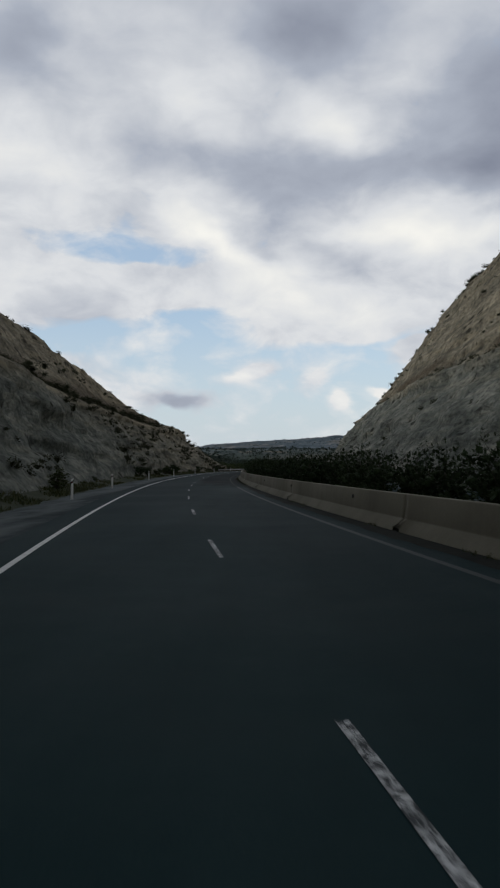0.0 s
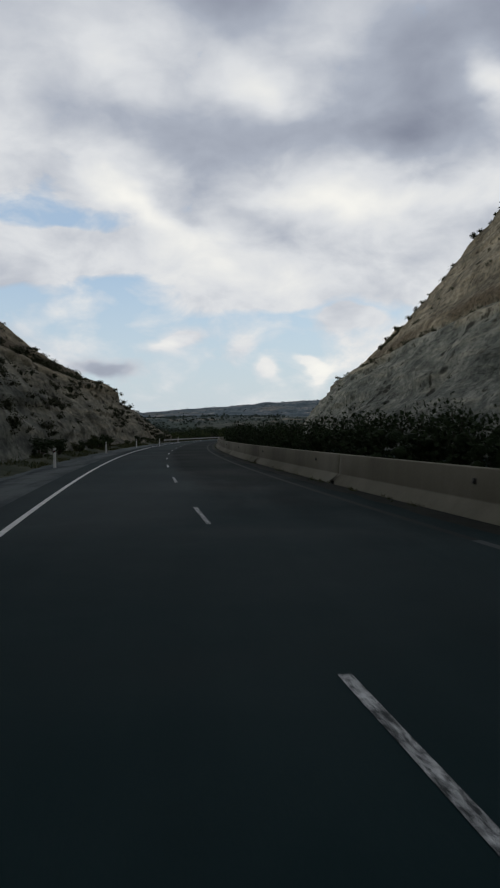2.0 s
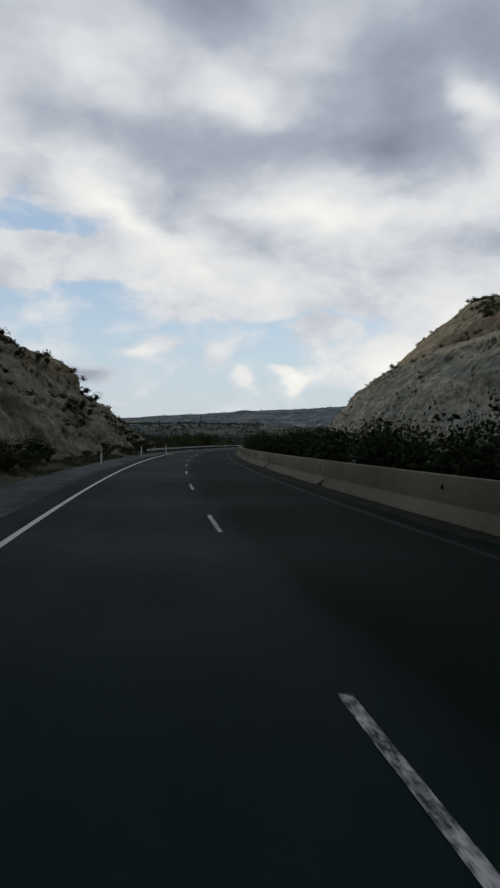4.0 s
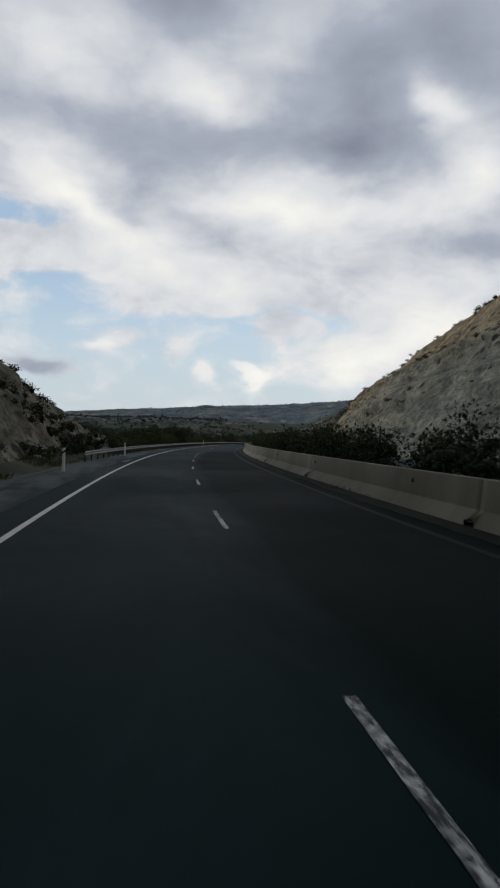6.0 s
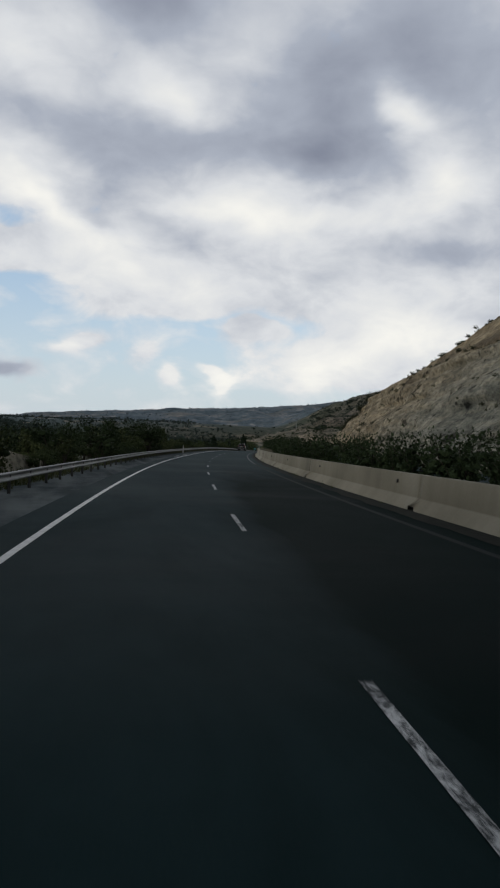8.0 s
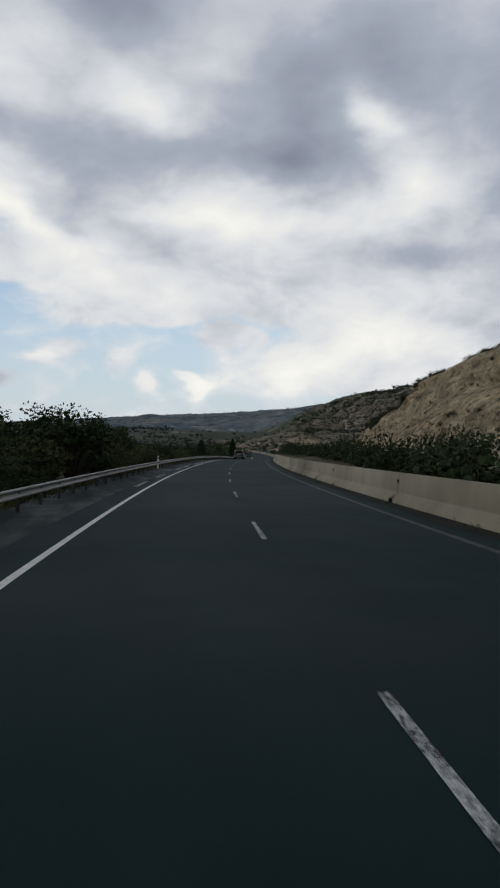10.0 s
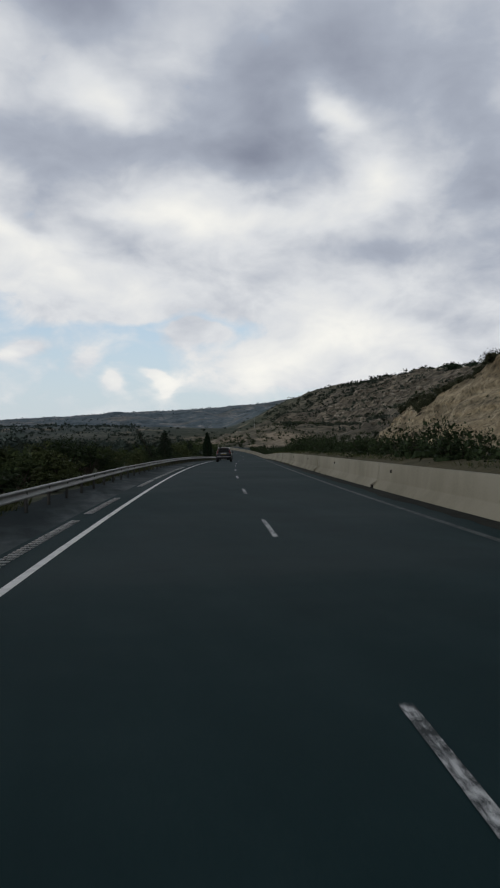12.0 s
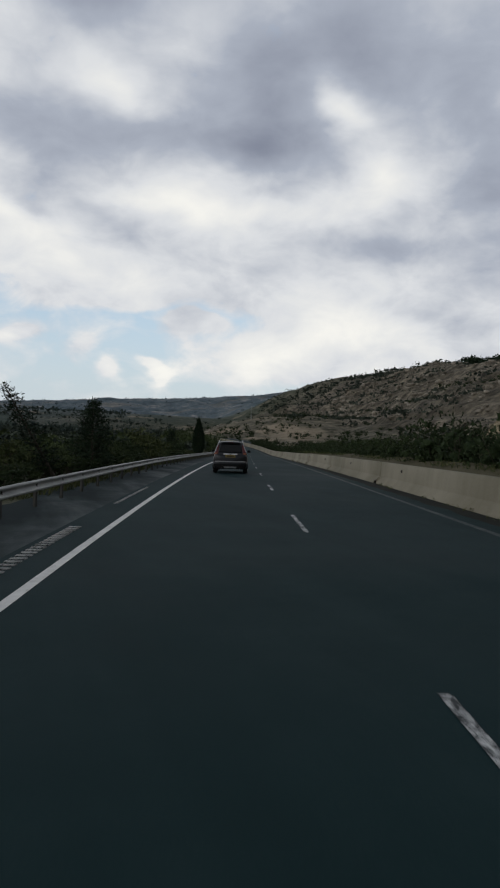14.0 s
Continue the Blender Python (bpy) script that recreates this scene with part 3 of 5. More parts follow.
def land(x, y):
    """Height of the ground, and how bare and how overgrown it is, at world points."""
    x, y = np.asarray(x, float), np.asarray(y, float)
    s = np.interp(y, YY, SS)
    h = np.interp(y, YY, HH)
    s = s + (x - np.interp(y, YY, XX)) * np.sin(h)
    h = np.interp(s, SS, HH)
    u = (x - np.interp(s, SS, XX)) * np.cos(h) + (y - np.interp(s, SS, YY)) * np.sin(h)
    z0 = np.interp(s, SS, ZZ) * (1 - step01(60, 400, np.abs(u)))
    z = z0 - 0.10
    # the left side: a verge below the cutting, then a bank down into a valley
    open_left = step01(205, 235, s)
    off = np.maximum(-u - 7.4, 0)
    z = z + (1 - open_left) * 0.35 * step01(0, 2.0, off)
    z = z - open_left * (2.6 * step01(1.2, 22, off) + 5 * step01(20, 150, off))
    z = z + (fbm(x / 9, y / 9, 3, 5) - 0.5) * 0.5 * step01(1.0, 6, off)
    z = z + (fbm(x / 60, y / 60, 4, 6) - 0.5) * 7 * step01(12, 90, off) * open_left
    # the right side: hill beyond the cutting
    bx, by, bh = np.interp(420, SS, XX), np.interp(420, SS, YY), np.interp(420, SS, HH)
    ahead = 420 - (x - bx) * np.sin(bh) + (y - by) * np.cos(bh)
    beside = (x - bx) * np.cos(bh) + (y - by) * np.sin(bh)
    out = np.maximum(np.minimum(np.where(ahead > 420, beside + 0.09 * np.maximum(ahead - 720, 0), u), u) - 20, 0)
    top = np.clip(np.maximum(34 + 0.040 * (ahead - 334), 50 + 0.062 * (ahead - 740)), 22, 128)
    hill = top * step01(0, 1, np.clip(out / (150 + 20 * step01(700, 1050, ahead) - 25 * fbm(s / 90, s * 0, 2, 8)), 0, 1) ** 0.9)
    hill = hill * step01(395, 620, s + 0.3 * out)
    rough = (fbm(x / 45, y / 45, 5, 9) - 0.5) * 12 + (fbm(x / 13, y / 13, 3, 10) - 0.5) * 2.2
    rise = hill + rough * step01(5, 60, out) * step01(400, 520, s) * 0.8
    # rock ledges running round the hill
    level = rise / 6.5 + 1.6 * fbm(x / 70, y / 70, 3, 78)
    level = level - np.floor(level)
    z = z + rise + (step01(0.66, 1.0, level) - level) * 6.5 * 0.5 * step01(4, 12, hill)
    # a spur of bare terraced earth outside the far bend
    spur = 12 * step01(12, 70, u) * step01(590, 690, s) * (1 - step01(735, 850, s))
    z = np.maximum(z, z0 - 0.1 + spur + (fbm(x / 14, y / 14, 3, 18) - 0.5) * 0.25 * spur)
    # a low rocky shoulder running out from the hill
    nose = 30 * step01(196, 262, x + 9 * (fbm(y / 40, y * 0, 2, 24) - 0.5)) * np.exp(-((y - 945) / 120) ** 2) * (1 - step01(330, 420, x))
    z = np.maximum(z, z0 - 1 + nose + (fbm(x / 30, y / 30, 4, 25) - 0.5) * 0.3 * nose)
    # the plateau far ahead, with the valley floor climbing to its foot
    climb = step01(420, 1900, y) * np.maximum(step01(35, 150, off), step01(1150, 1450, y))
    lift = 42 * np.maximum(climb * (1 - step01(0, 140, out)), step01(1700, 1950, y))
    far = step01(1250, 2500, y + 220 * (fbm(x / 300, y / 900, 3, 12) - 0.5))
    steep = step01(1850, 2480, y + 260 * (fbm(x / 300, y / 900, 3, 12) - 0.5) + 90 * (fbm(x / 70, y / 200, 3, 22) - 0.5))
    ridge = np.clip(84 + 0.066 * x, 50, 205) + (fbm(x / 160, y * 0, 3, 13) - 0.5) * 5
    z = z * (1 - far) + lift + steep * (ridge - 42) + (fbm(x / 90, y / 90, 5, 14) - 0.5) * 26 * far * (1 - step01(2300, 2500, y)) + (fbm(x / 220, y / 220, 3, 15) - 0.5) * 10 * step01(500, 900, y) * (1 - far)
    bare = 0.7 * np.exp(-((s - 640) / 40) ** 2 - ((u - 38) / 8) ** 2) + 0.7 * np.exp(-((s - 760) / 70) ** 2 - ((u - 70) / 16) ** 2)
    bare = bare + 0.8 * np.exp(-((s - 565) / 45) ** 2 - ((u - 26) / 8) ** 2) + 0.35 * step01(0.58, 0.70, fbm(x / 140, y / 60, 4, 16)) * far
    floor_of_valley = step01(430, 560, y) * np.maximum(step01(30, 90, off), step01(1150, 1450, y)) * (1 - step01(1750, 1950, y)) * (1 - step01(90, 190, out))
    bare = bare + floor_of_valley * (1.0 * step01(0.63, 0.69, fbm(x / 50, y / 40, 4, 26)) - 0.4)
    terrace = step01(12, 24, u) * (1 - step01(48, 64, u)) * step01(605, 640, s) * (1 - step01(715, 765, s))
    bare = bare + 0.8 * terrace * step01(0.52, 0.58, fbm(s / 48, u / 9, 3, 19))
    ex, ey, _ = road(334, 0)
    bare = bare + 0.7 * np.exp(-((x - ex - 136) / 22) ** 2 - ((y - ey - 584) / 30) ** 2)
    green = np.clip(0.3 + 0.45 * (u < -6.5) * (off < 4) + 0.8 * open_left * step01(0, 12, off) + 0.9 * far - 0.45 * step01(10, 60, out) * (1 - far) * (1 - step01(950, 1100, y)) + 0.5 * floor_of_valley, 0, 1)
    return z, bare, green, level


def standing(s, u):
    """The world point of the ground beside the road."""
    p = road(s, u)
    p[..., 2] = land(p[..., 0], p[..., 1])[0]
    return p


ys = np.concatenate([np.arange(-200, -60, 10), np.arange(-60, 460, 2.4), np.arange(460, 900, 3.6), np.arange(900, 2700, 15.0), np.arange(2700, 4350, 60.0)])
ws = np.concatenate([-np.geomspace(2600, 60, 70), np.arange(-58, -20, 2.0), np.arange(-20, -6, 0.7), np.array([-5, 0, 8, 14]), np.arange(18, 90, 2.0), np.arange(90, 250, 3.8), np.geomspace(252, 2600, 60)])
gx = np.interp(ys, YY, XX)[:, None] + ws[None, :]
gy = np.broadcast_to(ys[:, None], gx.shape)
gz, g_bare, g_green, _ = land(gx, gy)
# how far the painted haze replaces the ground's own colour
g_haze = np.maximum(step01(1100, 1700, gy + 0.5 * np.minimum(-gx, 0)) * 0.95, 0.35 * step01(560, 1000, gy) * step01(-30, 60, np.interp(gy, YY, XX) - gx))
ground = new("ground", mesh("ground", np.stack([gx, gy, gz], -1), grid_faces(len(ys), len(ws)), GROUND, smooth=True, points={"bare": g_bare, "green": g_green, "hazy": g_haze}))
tagged(ground, "dry scrubland valley rising to a far plateau", "ground", kind="structure")


def cutting(name, side, foot, crest, lower, upper, bench_at, bench, s0, s1, label, seed, tan_top, tan_from):
    """A hill cut back to a layered face along the road: steep lower face, soil ledge on a cream bed, smoother upper face, rounded crest."""
    s = np.arange(s0, s1, 0.55)
    top = np.interp(s, *zip(*crest))
    top = top + ((fbm(s / 9, s * 0 + seed, 4, seed) - 0.5) * 1.6 + (fbm(s / 2.4, s * 0 + seed, 3, seed + 30) - 0.5) * 1.1) * step01(0, 6, top)
    k = np.linspace(0, 1, 76)
    z = top[:, None] * k[None, :]
    S = np.broadcast_to(s[:, None], z.shape)
    level = bench_at + (fbm(S / 50, S * 0, 3, seed + 3) - 0.5) * 1.6
    steep = np.interp(S, *zip(*upper))
    over = z - level
    run = np.where(over < 0, z / math.tan(radians(lower)), level / math.tan(radians(lower)) + bench * step01(0, 1.0, over) + over / np.tan(np.radians(steep)))
    # beds, gullies and crumbled hollows; the upper face is smoother
    bed = z + (fbm(S / 30, z / 9, 3, seed + 4) - 0.5) * 2
    rows = (vnoise(bed / 0.9, S / 40, seed + 5) - 0.5) * 0.6 + (vnoise(bed / 2.6, S / 60, seed + 6) - 0.5) * 1.0
    gully = (np.abs(fbm(S / 24, z / 9, 3, seed + 7) - 0.5) * 2 - 0.4) * 0.9
    lumps = (fbm(S / 12, z / 2.6, 4, seed + 8, 0.6) - 0.5) * 2.0 + (fbm(S / 4.5, z / 1.0, 2, seed + 12) - 0.5) * 0.5 + (fbm(S / 3.2, z / 2.2, 3, seed + 15, 0.6) - 0.5) * 1.1
    calm = 1 - 0.45 * step01(0, 2, over)
    run = run + (rows + gully + lumps) * calm * step01(0, 3, z) * (0.5 + 0.5 * step01(0, 5, top))[:, None]
    run = run + 0.5 * np.exp(-((over - 0.7) / 0.6) ** 2) - 0.45 * np.exp(-((over + 0.6) / 0.5) ** 2)
    run = np.where(k[None, :] == 0, -0.6, run)
    zz = np.where(k[None, :] == 0, -0.6, z + 0.0)
    back_u, back_z = [], []
    for du, dz in ((1.2, 0.4), (3, 0.7), (6, 0.8), (11, 0.4), (18, -0.8), (28, -3), (42, -7), (65, -14), (100, -40)):
        back_u.append(run[:, -1:] + du)
        back_z.append(np.maximum(top[:, None] + dz * step01(0, 8, top)[:, None] + (fbm(s / 5, s * 0 + du, 3, seed + 9)[:, None] - 0.5) * 0.8, -2.0))
    run, zz = np.concatenate([run, *back_u], 1), np.concatenate([zz, *back_z], 1)
    S = np.broadcast_to(s[:, None], run.shape)
    p = road(S, foot + side * run, 0)
    p[..., 2] += zz
    f = grid_faces(*run.shape)
    over = np.concatenate([over, zz[:, 76:] - level[:, -1:]], 1)
    tan = step01(-0.5, 2.5, over + (fbm(S / 25, zz / 6, 3, seed + 11) - 0.5) * 3) * tan_top + tan_from(S, zz)
    patchy = fbm(S / 14, zz / 4, 3, seed + 14)
    soil = 1.15 * np.exp(-((over - 2.3) / 1.5) ** 2) * step01(0.28, 0.5, patchy) * step01(0, 3, zz) + 0.45 * (np.arange(run.shape[1])[None, :] > 77)
    cream = (np.exp(-((over + 0.6) / 0.5) ** 2) * step01(0.3, 0.5, patchy) + 0.5 * np.exp(-((over + 2.6) / 0.4) ** 2) * step01(0.5, 0.65, patchy)) * (0.42 - 0.3 * step01(175, 215, S))
    values = {"tan": np.clip(tan, 0, 1).ravel(), "ledge": (soil + 0 * zz).ravel(), "bed": cream.ravel()}
    f = f if side < 0 else f[:, ::-1]
    column, above = f.min(1) % run.shape[1], over.ravel()[f].mean(1) > 0
    thing = tagged(new(name), label, "rock cutting")
    for piece, keep in (("lower_face", (column < 75) & ~above), ("upper_face", (column < 75) & above), ("hilltop", column >= 75)):
        used, renamed = np.unique(f[keep], return_inverse=True)
        me = mesh(piece, p.reshape(-1, 3)[used], renamed.reshape(-1, 4), ROCK, points={k: q[used] for k, q in values.items()})
        part(piece, me, ROCK, thing)
    return s, p, over


left_cut = cutting("rock_cutting", -1, LEFT_FOOT, LEFT_CREST, 57, [(0, 52.5)], 10.5, 1.9, -100, 237, "grey layered rock cutting with shrubs on its ledge", 21, 0.5,
                   lambda s, z: 0.4 * step01(60, 170, s) + 0.3 * step01(6, 11, z) * (z < 11))
right_cut = cutting("rock_cutting", 1, RIGHT_FOOT, RIGHT_CREST, 51.4, [(165, 57), (200, 44.5), (330, 44.5), (350, 57)], 12.8, 1.9, -100, 413, "high grey and tan layered rock cutting, crumbling", 41, 0.52,
                    lambda s, z: 0.2 * step01(190, 262, s + 2 * z) + 0.65 * step01(262, 330, s + 2 * z))

# ---- carriageway, shoulder, markings ----
LONG = np.concatenate([np.arange(-110, 480, 3.0), np.arange(480, 1300, 8.0)])
ROAD_U = [-4.5, -2.0, -0.6, 0.2, 1.0, 2.0, 3.4, 4.9]
rs, ru = np.repeat(LONG, len(ROAD_U)), np.tile(ROAD_U, len(LONG))
road_v, road_f = strip(LONG, [(u, 0.0) for u in ROAD_U])
# darker over the right lane, fainter across the whole road
darkened = step01(-0.4, 1.7, ru) * step01(48, 90, rs) * (1 - step01(205, 250, rs)) + 0.25 * step01(75, 110, rs) * (1 - step01(190, 235, rs))
# lighter near the start; past the cutting, open daylight is put into the colour
road_mesh = mesh("road", road_v, road_f, ASPHALT, points={"darkened": darkened, "lightened": (1 - step01(12, 60, rs)) * (1 - 0.9 * step01(-0.5, 2.2, ru)) + 0.75 * step01(235, 275, rs)})
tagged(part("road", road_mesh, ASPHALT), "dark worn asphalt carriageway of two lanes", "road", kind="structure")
sh_s = np.arange(-110, 700, 1.0)
sh_v, sh_f = strip(sh_s, [(-7.0, -0.05), (-6.2, -0.012), (-5.2, -0.006), (-4.3, -0.005)], 0.7, 3)
dust = np.repeat(1 - 1.5 * step01(200, 262, sh_s), 4) * np.tile([1.0, 1.0, 0.8, -0.6], len(sh_s)) - np.repeat(step01(262, 300, sh_s), 4) * np.tile([1.7, 1.4, 0.2, 0.0], len(sh_s))
tagged(part("shoulder", mesh("shoulder", sh_v, sh_f, SHOULDER, points={"dust": dust}), SHOULDER), "dusty grey asphalt hard shoulder", "road shoulder", kind="structure")
tagged(part("opposite_road", strip(LONG, [(10.2, 0), (14, 0.0), (18.4, 0)]), ASPHALT), "dark asphalt carriageway beyond the median", "road", kind="structure")
tagged(part("edge_line", strip(LONG, [(-3.705, 0.006), (-3.57, 0.006)]), PAINT), "solid white edge line", "road marking", kind="structure")
tagged(part("edge_line", strip(LONG[LONG < 60], [(3.58, 0.006), (3.74, 0.006)]), FADED), "faded thin edge line beside the barrier", "road marking", kind="structure")
tagged(part("edge_line", strip(LONG[(LONG >= 58) & (LONG < 253)], [(3.58, 0.006), (3.74, 0.006)]), GHOST), "almost worn-off edge line beside the barrier", "road marking", kind="structure")
tagged(part("edge_line", strip(LONG[LONG >= 250], [(3.58, 0.006), (3.74, 0.006)]), DULL), "dull grey edge line beside the barrier", "road marking", kind="structure")
tagged(part("dirt_strip", strip(np.arange(-110, 640, 0.5), [(4.22, 0.004), (4.45, 0.02), (4.67, 0.04), (4.9, 0.06)], 0.4, 7), DIRT), "dark dirt gathered along the barrier", "dirt", kind="structure")

DASH, FIRST, EVERY = 3.2, 4.756, 11.942
for i in range(-6, 62):
    a = FIRST + i * EVERY - DASH
    s = np.linspace(a, a + DASH, 9)
    dash = part("lane_dash", strip(s, [(-0.048, 0.006), (0.048, 0.006)], 0.02, i), WORN)
    tagged(dash, "worn white lane dash on dark asphalt", "road marking", "lane dashes", "structure")

bank_s = np.arange(255, 425, 0.5)
bank_v, bank_f = strip(bank_s, [(5.17, 0.84), (5.5, 0.96), (6.0, 1.06), (6.7, 1.12), (8.0, 1.1), (9.3, 0.0)], 0.0, 17)
bank_v[:, 2] -= np.repeat(1.15 * (1 - step01(256, 292, bank_s) * (1 - step01(412, 424, bank_s))) - 0.14 * (fbm(bank_s / 3, bank_s * 0, 3, 17) - 0.5), 6)
tagged(part("median_bank", (bank_v, bank_f), BANK), "weedy soil bank behind the median barrier", "soil bank", kind="structure")

# raised ribs outside the edge line, in short runs
RUNS = [(189.5, 4.0), (271.5, 5.2), (282.2, 5.2), (297, 7.0), (305.6, 5.6), (318, 6.0), (325, 6.8), (332.6, 5.7), (339, 9.0), (353, 7.0)]
for a, long in RUNS:
    ribs = []
    wide = 0.22 if a < 350 else 0.1
    for s in np.arange(a, a + long, 0.26):
        v, f = box(0, 1, 0, 1, 0, 1)
        p = road(s + 0.1 * v[:, 1], -4.36 + wide * v[:, 0], 0.002)
        p[:, 2] += v[:, 2] * 0.012
        ribs.append((p, f))
    tagged(part("rumble_strip", join(*ribs), RIB), "run of raised greyish rumble ribs beside the edge line", "rumble strip", "rumble strips", "structure")

# ---- median barrier: slip-formed sections with drain gaps at their joints and dark markers ----
barrier = tagged(new("median_barrier"), "tall weathered beige concrete median barrier with drain gaps", "barrier")
PROFILE = [(4.66, 0.0), (4.66, 0.07), (4.88, 0.33), (4.884, 0.37), (4.94, 0.925), (4.955, 0.945), (5.145, 0.945), (5.16, 0.925), (5.216, 0.37), (5.22, 0.33), (5.44, 0.07), (5.44, 0.0)]
for a in 157 + 17.4 * np.arange(-15, 30):
    far = a > 420
    s = np.concatenate([[a + 0.004, a + 0.24, a + 0.241], np.arange(a + 1.2, a + 17.0, 4.0 if far else 1.5), [a + 17.159, a + 17.16, a + 17.396]])
    low = np.zeros(len(s))
    low[:2] = low[-2:] = 0.15
    v = np.stack([road(s, u, 0) + np.stack([0 * s, 0 * s, np.maximum(z, low)], -1) for u, z in PROFILE], 1)
    n, m = len(s), len(PROFILE)
    f = grid_faces(n, m)[:, ::-1]
    caps = []
    for e in (0, n - 1):
        q = e * m + np.array([(0, 1, 10, 11), (1, 2, 9, 10), (2, 3, 8, 9), (3, 4, 7, 8), (4, 5, 6, 7)])
        caps.append(q if e == 0 else q[:, ::-1])
    # paler colour imitates skylight on the sloping toe
    lighter = np.tile([0.75, 1, 1, 0, 0, 0, 0, 0, 0, 1, 1, 0.75], n)
    # past the cutting the whole face is paler, standing in for open daylight
    pale = np.repeat(step01(215, 320, s), m)
    lighter = lighter * (1 - pale) + 0.85 * pale
    part("barrier_section", mesh("barrier_section", v, np.concatenate([f, *caps]), CONCRETE, points={"toe": lighter}), CONCRETE, barrier)
marker_shape = box(-0.03, 0.012, -0.035, 0.035, -0.05, 0.05)
marker_mesh = mesh("barrier_marker", *marker_shape, BLACK)
for s in np.arange(161 - 12.55 * 20, 640, 12.55):
    ob = new("barrier_marker", marker_mesh)
    ob.parent = barrier
    ob.matrix_basis = on_road(s, 4.905, 0.70)

# ---- steel guard rail on the left ----
rail = tagged(new("guard_rail"), "galvanised steel guard rail on short posts", "guard rail")
BEAM = [(0.045, 0.44), (0.006, 0.462), (0.0, 0.5), (0.02, 0.53), (0.11, 0.56), (0.11, 0.63), (0.02, 0.66), (0.0, 0.69), (0.006, 0.728), (0.045, 0.75)]
BEAM = BEAM + [(d + 0.008, z) for d, z in reversed(BEAM)]
RAIL_FROM, RAIL_TO, SINK = 188.5, 560.5, 0.11


def rail_u(s):
    return np.interp(s, [188, 205, 228], [-6.5, -6.3, -5.95])


for a in np.arange(RAIL_FROM, RAIL_TO, 4.0):
    s = np.linspace(a, a + 4.03, 4)
    v = np.stack([road(s, rail_u(s) + 0.08 - d, 0.75 + (z - 0.75) * 0.86 - SINK) for d, z in BEAM + BEAM[:1]], 1)
    part("beam", (v.reshape(-1, 3), grid_faces(4, len(BEAM) + 1)), STEEL, rail)
post_mesh = mesh("rail_post", *join(box(-0.07, -0.055, -0.05, 0.05, -0.6, 0.70), box(-0.07, 0.03, -0.05, -0.04, -0.6, 0.70), box(-0.055, 0.0, -0.05, 0.05, 0.5, 0.69)), POST_STEEL)
for s in np.arange(RAIL_FROM + 0.6, RAIL_TO, 2.667):
    ob = new("rail_post", post_mesh)
    ob.parent = rail
    ob.matrix_basis = on_road(s, float(rail_u(s)) - 0.03, -SINK)

# ---- white delineator posts on the left shoulder ----


def delineator():
    thing = tagged(new("delineator_post"), "slim white roadside post with black band and reflector", "roadside post", "delineator posts")
    bm = bmesh.new()
    bmesh.ops.create_cone(bm, segments=10, radius1=0.062, radius2=0.055, depth=1.35, cap_ends=True, matrix=Matrix.Translation((0, 0, 0.375)))
    for v in bm.verts:
        v.co.y *= 0.55
        if v.co.z > 1.0:
            v.co.z += v.co.x * 0.6
    part("post_body", bm, WHITE, thing)
    bm = bmesh.new()
    bmesh.ops.create_cone(bm, segments=10, radius1=0.0605, radius2=0.0595, depth=0.1, cap_ends=True, matrix=Matrix.Translation((0, 0, 0.88)))
    for v in bm.verts:
        v.co.y *= 0.57
        v.co.z += v.co.x * 0.8
    part("black_band", bm, BLACK, thing)
    part("reflector", box(-0.018, 0.018, -0.042, -0.03, 0.855, 0.905), REFLECTOR, thing, "red reflector")
    return thing


first_post = None
for s, u in ((38, -5.85), (57, -5.9), (88, -5.95), (118, -6.0), (148, -5.95), (177, -5.8), (205, -5.8), (302, -6.2)):
    m = on_road(s, u, -0.02, 0, (1.15, 1.15, 1.0))
    if first_post is None:
        first_post = delineator()
        first_post.matrix_basis = m
    else:
        copy_thing(first_post, m)

# ---- plants ----


def oleander(seed):
    """A many-stemmed oleander: leaning stems in a dense dark mass of narrow leaves, with loose shoots on top."""
    rng = np.random.default_rng(seed)
    stems, c, r, tips = [], [], [], []
    for i in range(13):
        a, lean, tall = rng.uniform(0, 6.28), rng.uniform(0.1, 0.95), rng.uniform(1.3, 2.05)
        k = np.linspace(0, 1, 4)[:, None]
        path = np.concatenate([np.cos(a) * lean * k ** 1.5, np.sin(a) * lean * k ** 1.5 * 1.25, tall * k], 1) + rng.normal(size=(4, 3)) * 0.03
        stems.append(tube(path, np.linspace(0.02, 0.006, 4), 3))
        tips.append(path[-1])
        for f in (0.15, 0.4, 0.65, 0.9):
            c.append(path[0] + (path[-1] - path[0]) * f + rng.normal(size=3) * 0.12)
            r.append(rng.uniform(0.38, 0.54))
    c, r = np.array(c), np.array(r)
    core = mounds((c * [0.7, 0.7, 0.84])[::3], r[::3] * 0.42, rng)
    inner = clumps(c * [0.95, 0.95, 0.92], r * 0.92, 500, 0.16, 0.11, rng)
    outer = clumps(c, r, 740, 0.11, 0.05, rng)
    tips = np.repeat(tips, 9, 0) + rng.normal(size=(len(tips) * 9, 3)) * [0.07, 0.07, 0.13]
    shoots = leaves(tips, rng.normal(size=tips.shape) * [0.8, 0.8, 0.4] + [0, 0, 0.9], rng.uniform(0.07, 0.12, len(tips)), 0.03, rng)
    thing = tagged(new("oleander_bush"), "dark green oleander bush behind the concrete barrier", "bush", "median oleanders")
    part("branchwork", join(*stems), BARK, thing)
    part("foliage", join(core, inner, outer, shoots), OLEANDER, thing)
    return thing


